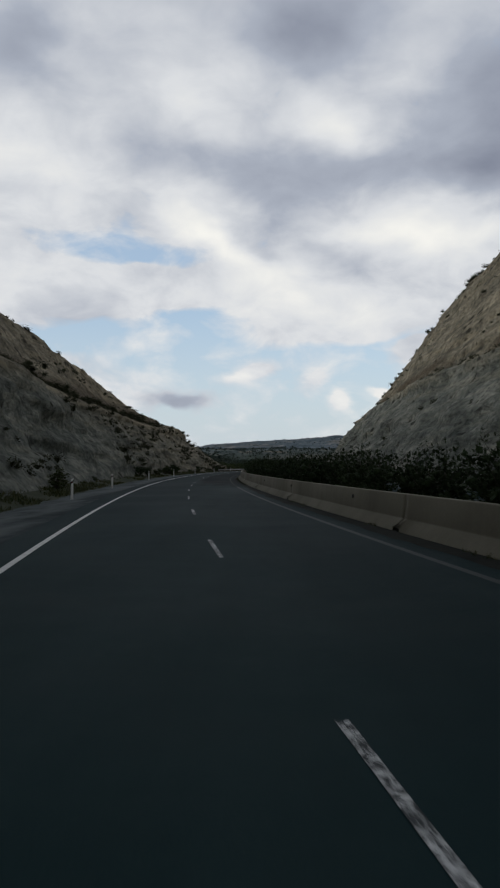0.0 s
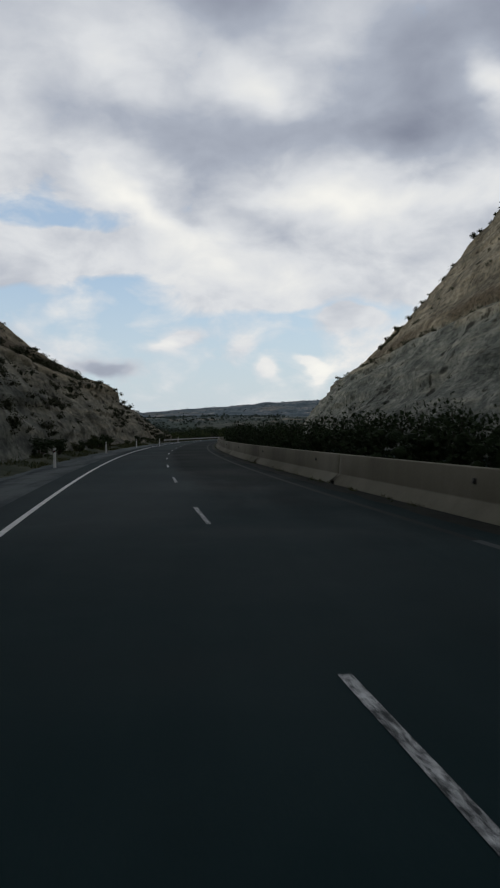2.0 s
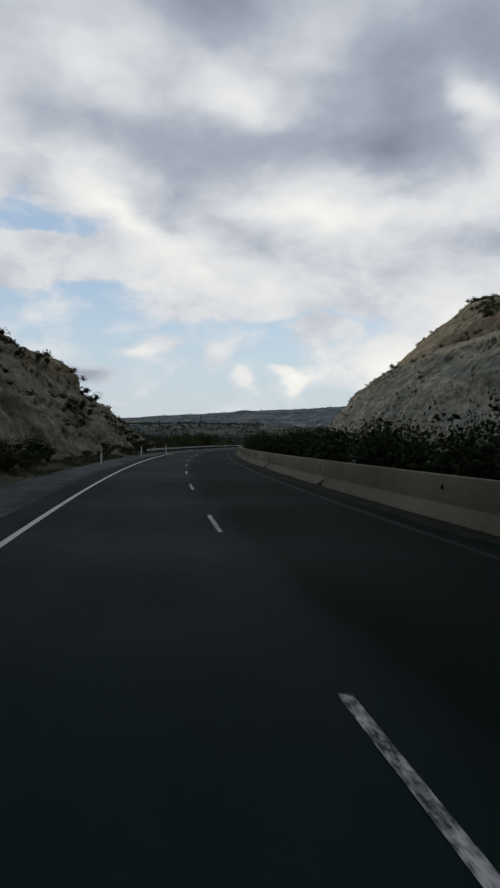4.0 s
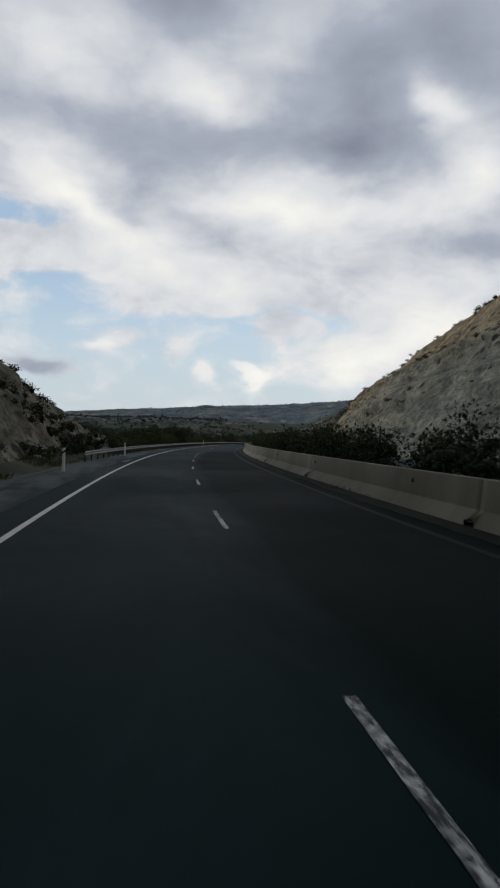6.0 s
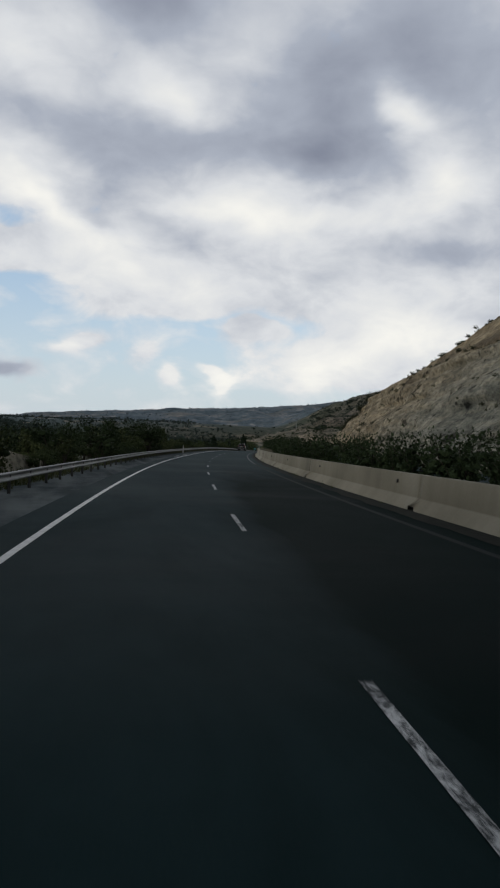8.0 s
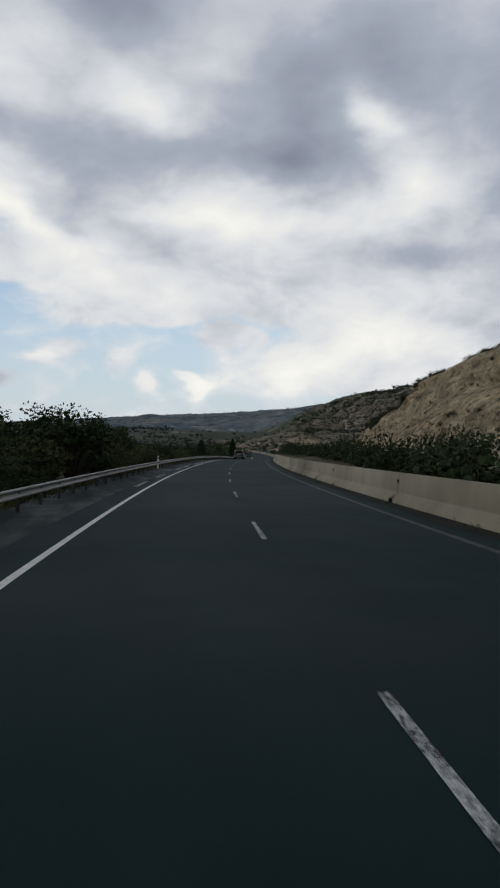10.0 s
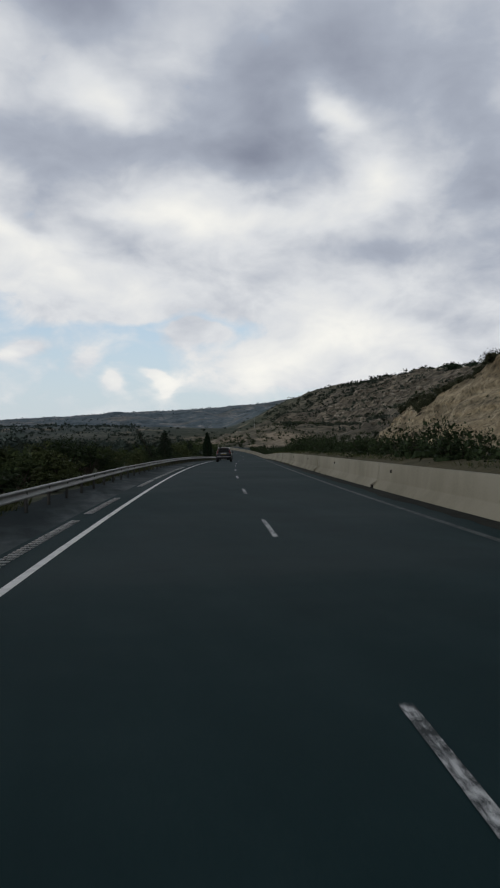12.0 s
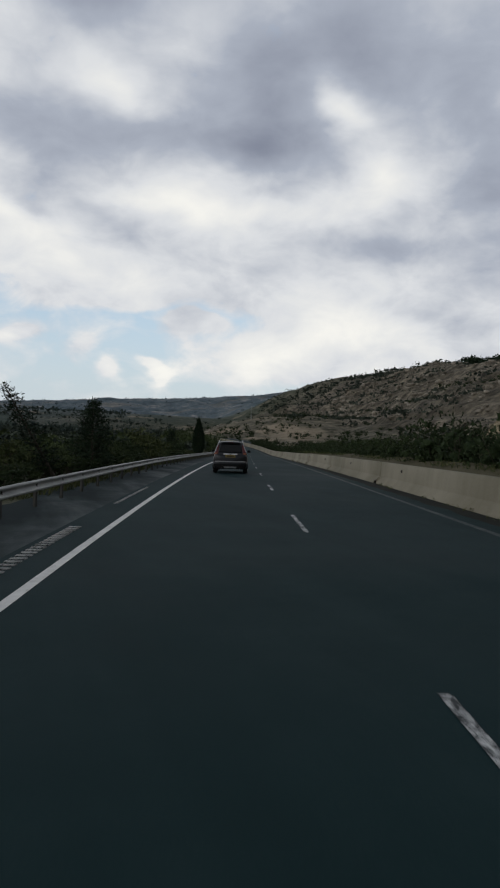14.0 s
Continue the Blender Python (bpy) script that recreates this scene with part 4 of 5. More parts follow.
def shrub(seed, leaf, label, wide=1.5, tall=2.2, count=860, size=0.105, group="roadside shrubs", kind="shrub"):
    """A dense rounded shrub with limbs, uneven lobes and gaps."""
    rng = np.random.default_rng(seed)
    n = 15
    a, r = rng.uniform(0, 6.28, n), wide * np.sqrt(rng.uniform(0, 1, n)) * 0.75
    z = tall * rng.uniform(0.22, 0.86, n) * (1 - 0.35 * (r / wide) ** 2)
    c = np.stack([np.cos(a) * r, np.sin(a) * r, z], 1)
    rad = rng.uniform(0.22, 0.42, n) * wide * 0.8
    limbs = [tube([(0, 0, -0.1), p * [0.4, 0.4, 0.5], p], [0.05, 0.035, 0.012], 3) for p in c]
    thing = tagged(new(kind), label, kind, group)
    part("branchwork", join(*limbs), BARK, thing)
    part("foliage", join(mounds(c * [0.82, 0.82, 0.84], rad * 0.46, rng), clumps(c * [0.95, 0.95, 0.9], rad * 0.9, int(count * 0.42), size * 1.6, size * 1.15, rng), clumps(c, rad * 1.05, int(count * 0.95), size, size * 0.56, rng)), leaf, thing)
    return thing


def conifer(seed, tall, reach, lean=0.0, thin=False):
    """A young conifer: straight tapered trunk, drooping whorls of needled branches, ragged tip."""
    rng = np.random.default_rng(seed)
    k = np.linspace(0, 1, 8)[:, None]
    trunk = np.concatenate([lean * k * tall, 0.05 * np.sin(3 * k), k * tall], 1)
    limbs, at, way = [], [], []
    for t in np.arange(0.14, 0.99, 0.045):
        p = np.array([np.interp(t, k[:, 0], trunk[:, j]) for j in range(3)])
        for a in rng.uniform(0, 6.28) + np.arange(5) * 1.257 + rng.normal(size=5) * 0.2:
            if thin and rng.uniform() < 0.35:
                continue
            long = reach * (1 - t) ** 0.8 * rng.uniform(0.6, 1.15) + 0.12
            q = p + np.array([np.cos(a) * long, np.sin(a) * long, 0.22 * long + 0.04])
            mid = (p + q) / 2 + [0, 0, -0.05 * long]
            limbs.append(tube([p, mid, q], [0.02, 0.013, 0.005], 3))
            m = int((24 if thin else 70) * long / reach) + (9 if thin else 16)
            f = rng.uniform(0.15, 1.05, m)[:, None]
            at.append(p + (q - p) * f + rng.normal(size=(m, 3)) * 0.07)
            way.append((q - p) / long + rng.normal(size=(m, 3)) * 0.75)
    at, way = np.concatenate(at), np.concatenate(way)
    thing = tagged(new("conifer"), "thin leaning young conifer above the guard rail" if thin else "dark young conifer with ragged tip behind the guard rail", "tree")
    part("trunk", tube(trunk, np.linspace(0.09, 0.015, 8) * tall / 4, 7), BARK, thing)
    part("branchwork", join(*limbs), BARK, thing)
    part("crown", leaves(at, way, rng.uniform(0.12, 0.24, len(at)), rng.uniform(0.03, 0.05, len(at)), rng), PINE, thing)
    return thing


def cypress(seed, tall):
    rng = np.random.default_rng(seed)
    n = 6400
    t = rng.uniform(0, 1, n)
    r = tall * 0.175 * np.sin(np.clip(0.12 + t * 0.88, 0, 1) * np.pi) ** 0.7 * (1.1 - 0.55 * t) * rng.uniform(0.55, 1.08, n)
    a = rng.uniform(0, 6.28, n)
    at = np.stack([np.cos(a) * r, np.sin(a) * r, 0.3 + t * tall * 0.94], 1)
    way = np.stack([np.cos(a) * 0.4, np.sin(a) * 0.4, np.ones(n)], 1) + rng.normal(size=(n, 3)) * 0.3
    thing = tagged(new("cypress_tree"), "dense dark green cypress tree beside the road", "tree")
    part("trunk", tube([(0, 0, -0.3), (0, 0, tall * 0.5), (0, 0, tall * 0.95)], [0.14, 0.1, 0.02], 7), BARK, thing)
    part("crown", leaves(at, way, 0.3, 0.1, rng), PINE, thing)
    return thing


def airy_tree(seed, tall, wide):
    """A broad roadside tree with several pale limbs and an open crown."""
    rng = np.random.default_rng(seed)
    limbs, c, rad = [], [], []
    for i in range(9):
        a = i * 0.7 + rng.uniform(-0.3, 0.3)
        r = wide * rng.uniform(0.25, 0.95)
        tip = np.array([np.cos(a) * r, np.sin(a) * r, tall * rng.uniform(0.6, 0.98)])
        mid = tip * [0.35, 0.35, 0.55] + rng.normal(size=3) * 0.12
        limbs.append(tube([(0, 0, 0.3), mid, tip], [0.09, 0.055, 0.015], 5))
        for f in (0.1, 0.55, 1.0):
            for _ in range(3):
                c.append(mid + (tip - mid) * f + rng.normal(size=3) * 0.4)
                rad.append(rng.uniform(0.45, 0.8))
    thing = tagged(new("broadleaf_tree"), "open-crowned small broadleaf tree beyond the guard rail", "tree")
    part("trunk", tube([(0, 0, -0.4), (0.05, 0, 0.2), (0, 0, 0.5)], [0.16, 0.13, 0.1], 8), BARK, thing)
    part("branchwork", join(*limbs), BARK, thing)
    part("crown", join(clumps(c, np.array(rad) * 0.7, 700, 0.4, 0.25, rng), clumps(c, rad, 5200, 0.16, 0.075, rng)), SHRUB, thing)
    return thing


def scatter(kinds, places):
    """Put the kinds down one after another; the first of each is the thing itself."""
    used = set()
    for i, (k, m) in enumerate(places):
        if k in used:
            copy_thing(kinds[k], m)
        else:
            used.add(k)
            kinds[k].matrix_basis = m


def at_ground(s, u, turn, size, sink=0.05):
    p = standing(s, u)
    grow = Matrix.Scale(size, 4) if np.isscalar(size) else Matrix.Diagonal((*size, 1))
    return Matrix.Translation(Vector((p[0], p[1], p[2] - sink))) @ Matrix.Rotation(turn, 4, "Z") @ grow


rng = np.random.default_rng(7)
# the median hedge
places = []
for s in np.concatenate([np.arange(4, 420, 2.0), np.arange(420, 560, 3.0)]):
    grown = 1.0 - 0.14 * float(step01(322, 350, s)) + 0.28 * float(step01(344, 351, s) * (1 - step01(364, 374, s))) + 0.08 * float(step01(372, 396, s))
    size = grown * rng.uniform(0.92, 1.14)
    places.append((int(rng.integers(5)), on_road(s + rng.uniform(-0.3, 0.3), 7.1 + rng.uniform(-0.6, 0.6), -0.12, rng.uniform(0, 360), size)))
scatter([oleander(100 + i) for i in range(5)], places)

# shrubs behind the guard rail and at the foot of the left cutting
places = []
for i in range(200):
    s = rng.uniform(208, 450)
    size = rng.uniform(0.45, 1.12) * (0.95 if 335 < s < 420 else 0.82 if s >= 420 else 1.5 if 246 < s < 296 else 1.12)
    places.append((int(rng.integers(4)), at_ground(s, -8.2 - rng.uniform(0, 4.0), rng.uniform(0, 6.28), (size, size, size * rng.uniform(0.75, 1.1)))))
for s in rng.uniform(250, 425, 60):
    size = rng.uniform(0.4, 0.75)
    places.append((int(rng.integers(4)), at_ground(s, -7.5 - rng.uniform(0, 0.8), rng.uniform(0, 6.28), (size * 1.2, size * 1.2, size * 0.8))))
for s, u, size in ((391, -8.6, 1.4), (394, -9.4, 1.3), (408, -9.2, 1.25)):
    places.append((2, at_ground(s, u, rng.uniform(0, 6.28), size)))
for s in list(rng.uniform(100, 146, 26)) + list(rng.uniform(166, 205, 9)) + [50, 70, 162]:
    size = rng.uniform(0.45, 0.95)
    places.append((int(rng.integers(4)), at_ground(s, -8.6 - rng.uniform(0, 0.9), rng.uniform(0, 6.28), (size, size, size * 0.8))))
scatter([shrub(200, SHRUB, "dense dark green roadside shrub"), shrub(201, SHRUB, "dense dark green roadside shrub", 1.7, 1.9), shrub(202, OLIVE, "olive-green leafy roadside shrub", 1.3, 2.4),
         shrub(203, OLEANDER, "leafy green roadside shrub", 1.6, 2.6)], places)

# taller bushes and small trees beyond the opposite carriageway where the cutting ends
places = []
for _ in range(72):
    s = rng.uniform(404, 550)
    size = rng.uniform(0.85, 1.5)
    places.append((int(rng.integers(2)), at_ground(s, 19.5 + 15 * rng.uniform(0, 1) ** 1.4, rng.uniform(0, 6.28), size)))
for s in rng.uniform(386, 408, 9):
    places.append((int(rng.integers(2)), at_ground(s, 18.9 + rng.uniform(0, 0.8), rng.uniform(0, 6.28), rng.uniform(0.6, 1.1))))
scatter([shrub(220, OLEANDER, "tall dark bush at the end of the cutting", 1.7, 2.5, 1000, 0.1, group="bushes beyond the cutting", kind="bush"),
         shrub(221, SHRUB, "tall olive bush at the end of the cutting", 1.7, 2.3, 1000, 0.1, group="bushes beyond the cutting", kind="bush")], places)

for made, s, u, turn in ((conifer(300, 3.7, 1.25), 369.0, -8.0, 0.4), (conifer(301, 3.9, 0.6, 0.55, True), 363.0, -8.1, 3.2), (cypress(304, 6.9), 474, -9.5, 0.0), (cypress(305, 5.0), 520, -10.5, 0.0), (airy_tree(306, 3.5, 2.5), 312, -12.0, 0.5), (conifer(307, 3.6, 1.5), 428, -10.2, 1.7)):
    made.matrix_basis = at_ground(s, u, turn, 1.0, 0.1)

# ---- low scrub clinging to the cuttings: crest, ledge and face ----


def scrub_on(cut, picks, seed, label):
    """Little bushes rooted on a cutting: along its crest, on its ledge and in patches on its face, between two distances."""
    rng = np.random.default_rng(seed)
    along, co, over = cut
    c, r = [], []
    for where, s0, s1, count, small, big in picks:
        made = 0
        rows = np.where((along > s0) & (along < s1))[0]
        while made < count:
            i = int(rng.choice(rows))
            if where == "crest":
                j = int(rng.integers(75, 78))
            elif where == "ledge":
                j = int(np.argmin(np.abs(over[i, :76] - rng.uniform(-0.2, 1.6))))
            else:
                j = int(rng.integers(5, 70))
            made += 0.2
            if co[i, 75, 2] - co[i, 1, 2] < 1.5 or (where == "face" and fbm(i / 26, j / 12, 3, seed) < 0.54) or (where == "ledge" and abs(over[i, j]) > 2):
                continue
            made += 0.8
            size = small + (big - small) * rng.uniform(0, 1) ** 2
            for _ in range(2):
                c.append(co[i, j] + rng.normal(size=3) * ([0.25, 0.25, 0.1] if where == "crest" else [0.5, 0.5, 0.15]) * size - [0, 0, size * 0.05])
                r.append(size * rng.uniform(0.45, 0.75))
    c, r = np.array(c), np.array(r)
    n = np.clip(46 * (r / 0.4) ** 2, 16, 84).astype(int)
    rr, cc = np.repeat(r, n), np.repeat(c, n, 0)
    out = rng.normal(size=(len(cc), 3))
    out /= np.linalg.norm(out, axis=1, keepdims=True)
    out[:, 2] = np.abs(out[:, 2]) - 0.2
    at = cc + out * rr[:, None] * rng.uniform(0.3, 0.88, (len(rr), 1))
    v = leaves(at, out + rng.normal(size=out.shape) * 0.8, rng.uniform(0.09, 0.18, len(rr)), rng.uniform(0.06, 0.11, len(rr)), rng)
    rr, out = np.repeat(r, 12), rng.normal(size=(len(c) * 12, 3))
    out /= np.linalg.norm(out, axis=1, keepdims=True)
    core = leaves(np.repeat(c, 12, 0) - out * rr[:, None] * 0.35, out, rr * rng.uniform(0.55, 0.85, len(rr)), rr * 0.5, rng)
    v = join(v, core)
    return tagged(new("scrub", mesh("scrub", *v, SCRUB)), label, "scrub", kind="stuff")


SCRUB = leaf_material("dark_scrub_leaves", (0.024, 0.030, 0.017), (0.078, 0.085, 0.05))
scrub_on(left_cut, [("crest", 20, 225, 120, 0.35, 1.3), ("ledge", 20, 158, 320, 0.6, 1.7), ("ledge", 158, 200, 40, 0.4, 1.0), ("face", 20, 215, 560, 0.3, 1.6)], 51, "dark olive scrub clinging to the grey rock face")
scrub_on(right_cut, [("crest", 60, 360, 400, 0.35, 1.4), ("crest", 80, 215, 280, 0.4, 1.2), ("crest", 338, 400, 300, 0.9, 2.3), ("ledge", 60, 300, 190, 0.3, 1.1), ("face", 60, 400, 260, 0.2, 0.9)], 52,
         "sparse scrub on the tan and grey rock face")

# ---- grass along the verges ----


def tufts(rows, name, label):
    at, way, size = [], [], []
    for s0, s1, u0, u1, count, tall in rows:
        s, u = rng.uniform(s0, s1, count), rng.uniform(u0, u1, count)
        keep = fbm(s / 4, u / 2, 3, 61) > 0.46
        p = standing(s[keep], u[keep])
        n = len(p)
        for _ in range(5):
            at.append(p + rng.normal(size=(n, 3)) * [0.12, 0.12, 0.0])
            way.append(rng.normal(size=(n, 3)) * [0.5, 0.5, 0.1] + [0, 0, 1])
            size.append(rng.uniform(0.5, 1.2, n) * tall)
    at, way, size = np.concatenate(at), np.concatenate(way), np.concatenate(size)
    ob = new(name, mesh(name, *leaves(at - [0, 0, 0.03], way, size, size * 0.13, rng), GRASS))
    return tagged(ob, label, "grass", kind="stuff")


tufts([(-30, 215, -9.4, -7.1, 5200, 0.3), (205, 470, -9.0, -6.6, 8000, 0.34), (0, 480, 5.4, 9.6, 5500, 0.3)], "grass", "dry and green verge grass")

# weeds over the median bank
s, u = rng.uniform(296, 424, 2600), rng.uniform(5.3, 8.2, 2600)
keep = fbm(s / 3, u / 2, 3, 67) > 0.45
p = road(s[keep], u[keep], 1.0)
w = leaves(np.repeat(p, 4, 0) + rng.normal(size=(len(p) * 4, 3)) * [0.1, 0.1, 0.02], rng.normal(size=(len(p) * 4, 3)) * [0.6, 0.6, 0.2] + [0, 0, 1], rng.uniform(0.1, 0.28, len(p) * 4), 0.03, rng)
tagged(new("bank_weeds", mesh("bank_weeds", *w, GRASS)), "low weeds over the median soil bank", "weeds", kind="stuff")

# weeds rooted in the dirt by the barrier
s, u = rng.uniform(-30, 420, 900), rng.uniform(4.45, 4.8, 900)
keep = fbm(s / 3, u, 3, 66) > 0.55
p = road(s[keep], u[keep], 0.03)
p = np.repeat(p, 7, 0) + rng.normal(size=(len(p) * 7, 3)) * [0.05, 0.07, 0]
w = leaves(p, rng.normal(size=p.shape) * [0.7, 0.7, 0.2] + [0, 0, 0.8], rng.uniform(0.05, 0.16, len(p)), 0.02, rng)
tagged(new("weeds", mesh("weeds", *w, GRASS)), "small weeds in the dirt along the barrier", "weeds", kind="stuff")

# ---- scrub and woods over the valley, the hill and the plateau ----


def far_scrub(name, label, x, y, size, each, leaf, seed, squat=0.7, fine=1.0, hearts=6):
    rng = np.random.default_rng(seed)
    z = land(x, y)[0]
    c = np.stack([x, y, z], 1)
    c, r = np.repeat(c, 2, 0), np.repeat(size, 2) * rng.uniform(0.4, 0.7, len(size) * 2)
    c = c + rng.normal(size=c.shape) * r[:, None] * [0.9, 0.9, 0.2] + np.stack([0 * r, 0 * r, r * 0.55], 1)
    n = each
    out = rng.normal(size=(len(c) * n, 3))
    out /= np.linalg.norm(out, axis=1, keepdims=True)
    out[:, 2] = np.abs(out[:, 2]) * 0.9 - 0.15
    rr = np.repeat(r, n)
    at = np.repeat(c, n, 0) + out * rr[:, None] * rng.uniform(0.4, 1, (len(rr), 1)) * [1, 1, squat]
    way = out + rng.normal(size=out.shape) * 0.6
    v = leaves(at, way, fine * rr * rng.uniform(0.35, 0.6, len(rr)), fine * rr * 0.3, rng)
    rr, out = np.repeat(r, hearts), rng.normal(size=(len(c) * hearts, 3)) * [1, 1, 0.7]
    v = join(v, leaves(np.repeat(c, hearts, 0) - out * rr[:, None] * 0.2, out, fine ** 0.5 * rr * rng.uniform(0.8, 1.1, len(rr)), fine * rr * 0.85, rng))
    ob = new(name, mesh(name, *v, leaf))
    return tagged(ob, label, "scrub", kind="stuff")


def spread(count, s0, s1, u0, u1, grain, seed, above):
    r = np.random.default_rng(seed)
    s, u = r.uniform(s0, s1, count), r.uniform(u0, u1, count)
    p = road(s, u)
    keep = fbm(p[:, 0] / grain, p[:, 1] / grain, 3, seed) > above
    return p[keep, 0], p[keep, 1], r


r = np.random.default_rng(71)
bx, by, bh = np.interp(420, SS, XX), np.interp(420, SS, YY), np.interp(420, SS, HH)
a, b = r.uniform(10, 1100, 17000), 20 + 320 * r.uniform(0, 1, 17000) ** 1.2
x, y = bx + b * np.cos(bh) - a * np.sin(bh), by + b * np.sin(bh) + a * np.cos(bh)
keep = fbm(x / 40, y / 40, 3, 71) > 0.44
x, y = x[keep], y[keep]
far_scrub("hill_scrub", "dark scrub dotted over the rocky hillside", x, y, 0.6 + 2.9 * r.uniform(0, 1, len(x)) ** 2.4, 5, FARWOOD, 81, hearts=3)
r = np.random.default_rng(70)
p = np.concatenate([road(r.uniform(225, 450, 130), r.uniform(-30, -11.5, 130)), road(r.uniform(432, 570, 90), r.uniform(-24, -12, 90))])
far_scrub("thicket", "thick green scrub behind the roadside shrubs", p[:, 0], p[:, 1], r.uniform(1.2, 2.2, len(p)), 140, SHRUB, 87, 0.9, 0.42)
p = road(r.uniform(492, 578, 64), -7.9 - 9 * r.uniform(0, 1, 64) ** 1.5)
far_scrub("thicket", "tall dark bushes inside the far bend", p[:, 0], p[:, 1], r.uniform(3.2, 4.8, len(p)), 150, SHRUB, 97, 1.0, 0.36)
x, y, r = spread(1150, 240, 620, -160, -26, 30, 72, 0.40)
far_scrub("valley_scrub", "thick green scrub in the valley", x, y, r.uniform(1.4, 3.6, len(x)), 12, SHRUB, 82, 0.85)
x, y, r = spread(2600, 470, 950, -300, -10, 60, 73, 0.38)
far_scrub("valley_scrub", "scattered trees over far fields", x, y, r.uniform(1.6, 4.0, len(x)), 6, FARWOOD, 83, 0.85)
r = np.random.default_rng(74)
x, y = r.uniform(-700, 1700, 2300), r.uniform(1850, 2540, 2300)
keep = fbm(x / 120, y / 120, 3, 75) > 0.45
x, y = x[keep], y[keep]
far_scrub("plateau_scrub", "haze-toned scrub over the far plateau slopes", x, y, r.uniform(1.4, 4, len(x)), 4, HAZE_SCRUB, 84)
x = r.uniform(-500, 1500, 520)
far_scrub("plateau_trees", "line of small trees on the plateau edge", x, r.uniform(2480, 2560, 520), r.uniform(3, 7, 520), 8, HAZE_SCRUB, 85, 1.0)

# scattered trees over the rising valley floor
x, y = r.uniform(-650, 420, 11000), 620 + 1250 * r.uniform(0, 1, 11000) ** 1.1
keep = (fbm(x / 55, y / 55, 4, 92) > 0.39) & (x < np.interp(y, YY, XX) + np.where(y > 1000, 200, -22))
x, y = x[keep], y[keep]
far_scrub("valley_scrub", "dark scattered trees over the rising valley floor", x, y, 1.6 + 5.5 * r.uniform(0, 1, len(x)) ** 2.2, 5, HAZE_WOOD, 93, 0.85, hearts=4)

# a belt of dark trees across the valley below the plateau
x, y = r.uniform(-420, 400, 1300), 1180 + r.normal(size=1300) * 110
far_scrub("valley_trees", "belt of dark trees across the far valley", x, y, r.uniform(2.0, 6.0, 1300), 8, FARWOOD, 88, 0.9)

# a dark copse along the hilltop
r = np.random.default_rng(77)
k = r.uniform(0, 1, 34)
far_scrub("hilltop_trees", "dark copse of low trees along the hilltop", 288 + 34 * k + r.normal(size=34) * 5, 700 + 75 * k + r.normal(size=34) * 5, r.uniform(2.5, 5.0, 34), 40, PINE, 86, 0.9)

# pale boulders over the hillside
x, y, r = spread(19000, 430, 860, 24, 240, 28, 76, 0.46)
keep = land(x, y)[3] > 0.68
x, y = x[keep], y[keep]
z = land(x, y)[0]
v0, f0 = box(-1, 1, -1, 1, -0.7, 0.7)
size = 0.2 + 1.5 * r.uniform(0, 1, len(x)) ** 3
v = (v0[None] * (1 + r.normal(size=(len(x), 8, 1)) * 0.28)) * size[:, None, None] * [1, 0.8, 0.7] + np.stack([x, y, z], 1)[:, None]
f = (f0[None] + 8 * np.arange(len(x))[:, None, None]).reshape(-1, 4)
BOULDER = mottled("pale_limestone", (0.11, 0.1, 0.082), (0.34, 0.31, 0.26), 0.5, 4.0, 0.95, 0.1, 0.05, island=0.3)
tagged(new("boulders", mesh("boulders", v, f, BOULDER)), "pale limestone boulders over the hillside", "boulders", kind="stuff")

# broken rock spilling round the end of the cutting
along, co, over = right_cut
r = np.random.default_rng(79)
rows = np.where((along > 384) & (along < 412))[0]
COUNT = 190
i, j = r.choice(rows, COUNT), r.integers(2, 76, COUNT)
size = 0.06 + 0.3 * r.uniform(0, 1, COUNT) ** 2.5
v = (v0[None] * (1 + r.normal(size=(COUNT, 8, 1)) * 0.3)) * size[:, None, None] * [1, 0.9, 0.8] + co[i, j][:, None]
f = (f0[None] + 8 * np.arange(COUNT)[:, None, None]).reshape(-1, 4)
RUBBLE = mottled("pale_marl_rubble", (0.13, 0.11, 0.08), (0.27, 0.24, 0.185), 0.8, 5.0, 0.95, 0.1, 0.03, island=0.3)
tagged(new("boulders", mesh("boulders", v, f, RUBBLE)), "pale broken rocks round the end of the cutting", "boulders", kind="stuff")

# bushes between the bare terraces outside the far bend
x, y, r = spread(1000, 575, 880, 13, 125, 24, 90, 0.48)
far_scrub("terrace_scrub", "dark bushes between bare terraces beyond the bend", x, y, r.uniform(1.0, 3.2, len(x)), 24, OLEANDER, 91, 0.8, 0.6)

# a small marker sign by the rail before the bend
SIGN = mottled("blue_green_sign", (0.03, 0.16, 0.17), (0.05, 0.24, 0.25), 2, 20, 0.5, 0.4, 0.0005)
sign = tagged(new("marker_sign"), "small blue-green marker sign on a steel post beside the guard rail", "sign")
part("sign_post", tube([(0, 0, -0.4), (0, 0, 1.5)], [0.035, 0.035], 8), STEEL, sign)
part("sign_panel", box(-0.32, 0.32, -0.06, -0.035, 0.75, 1.6), SIGN, sign)
sign.matrix_basis = on_road(486, -5.6, -0.05)

# scrub over the low shoulder of the hill
r = np.random.default_rng(94)
x, y = r.uniform(195, 360, 1500), r.uniform(800, 1080, 1500)
keep = fbm(x / 28, y / 28, 3, 95) > 0.45
x, y = x[keep], y[keep]
far_scrub("hill_scrub", "dark scrub over the low rocky shoulder", x, y, 0.8 + 2.8 * r.uniform(0, 1, len(x)) ** 2, 6, FARWOOD, 96, hearts=3)

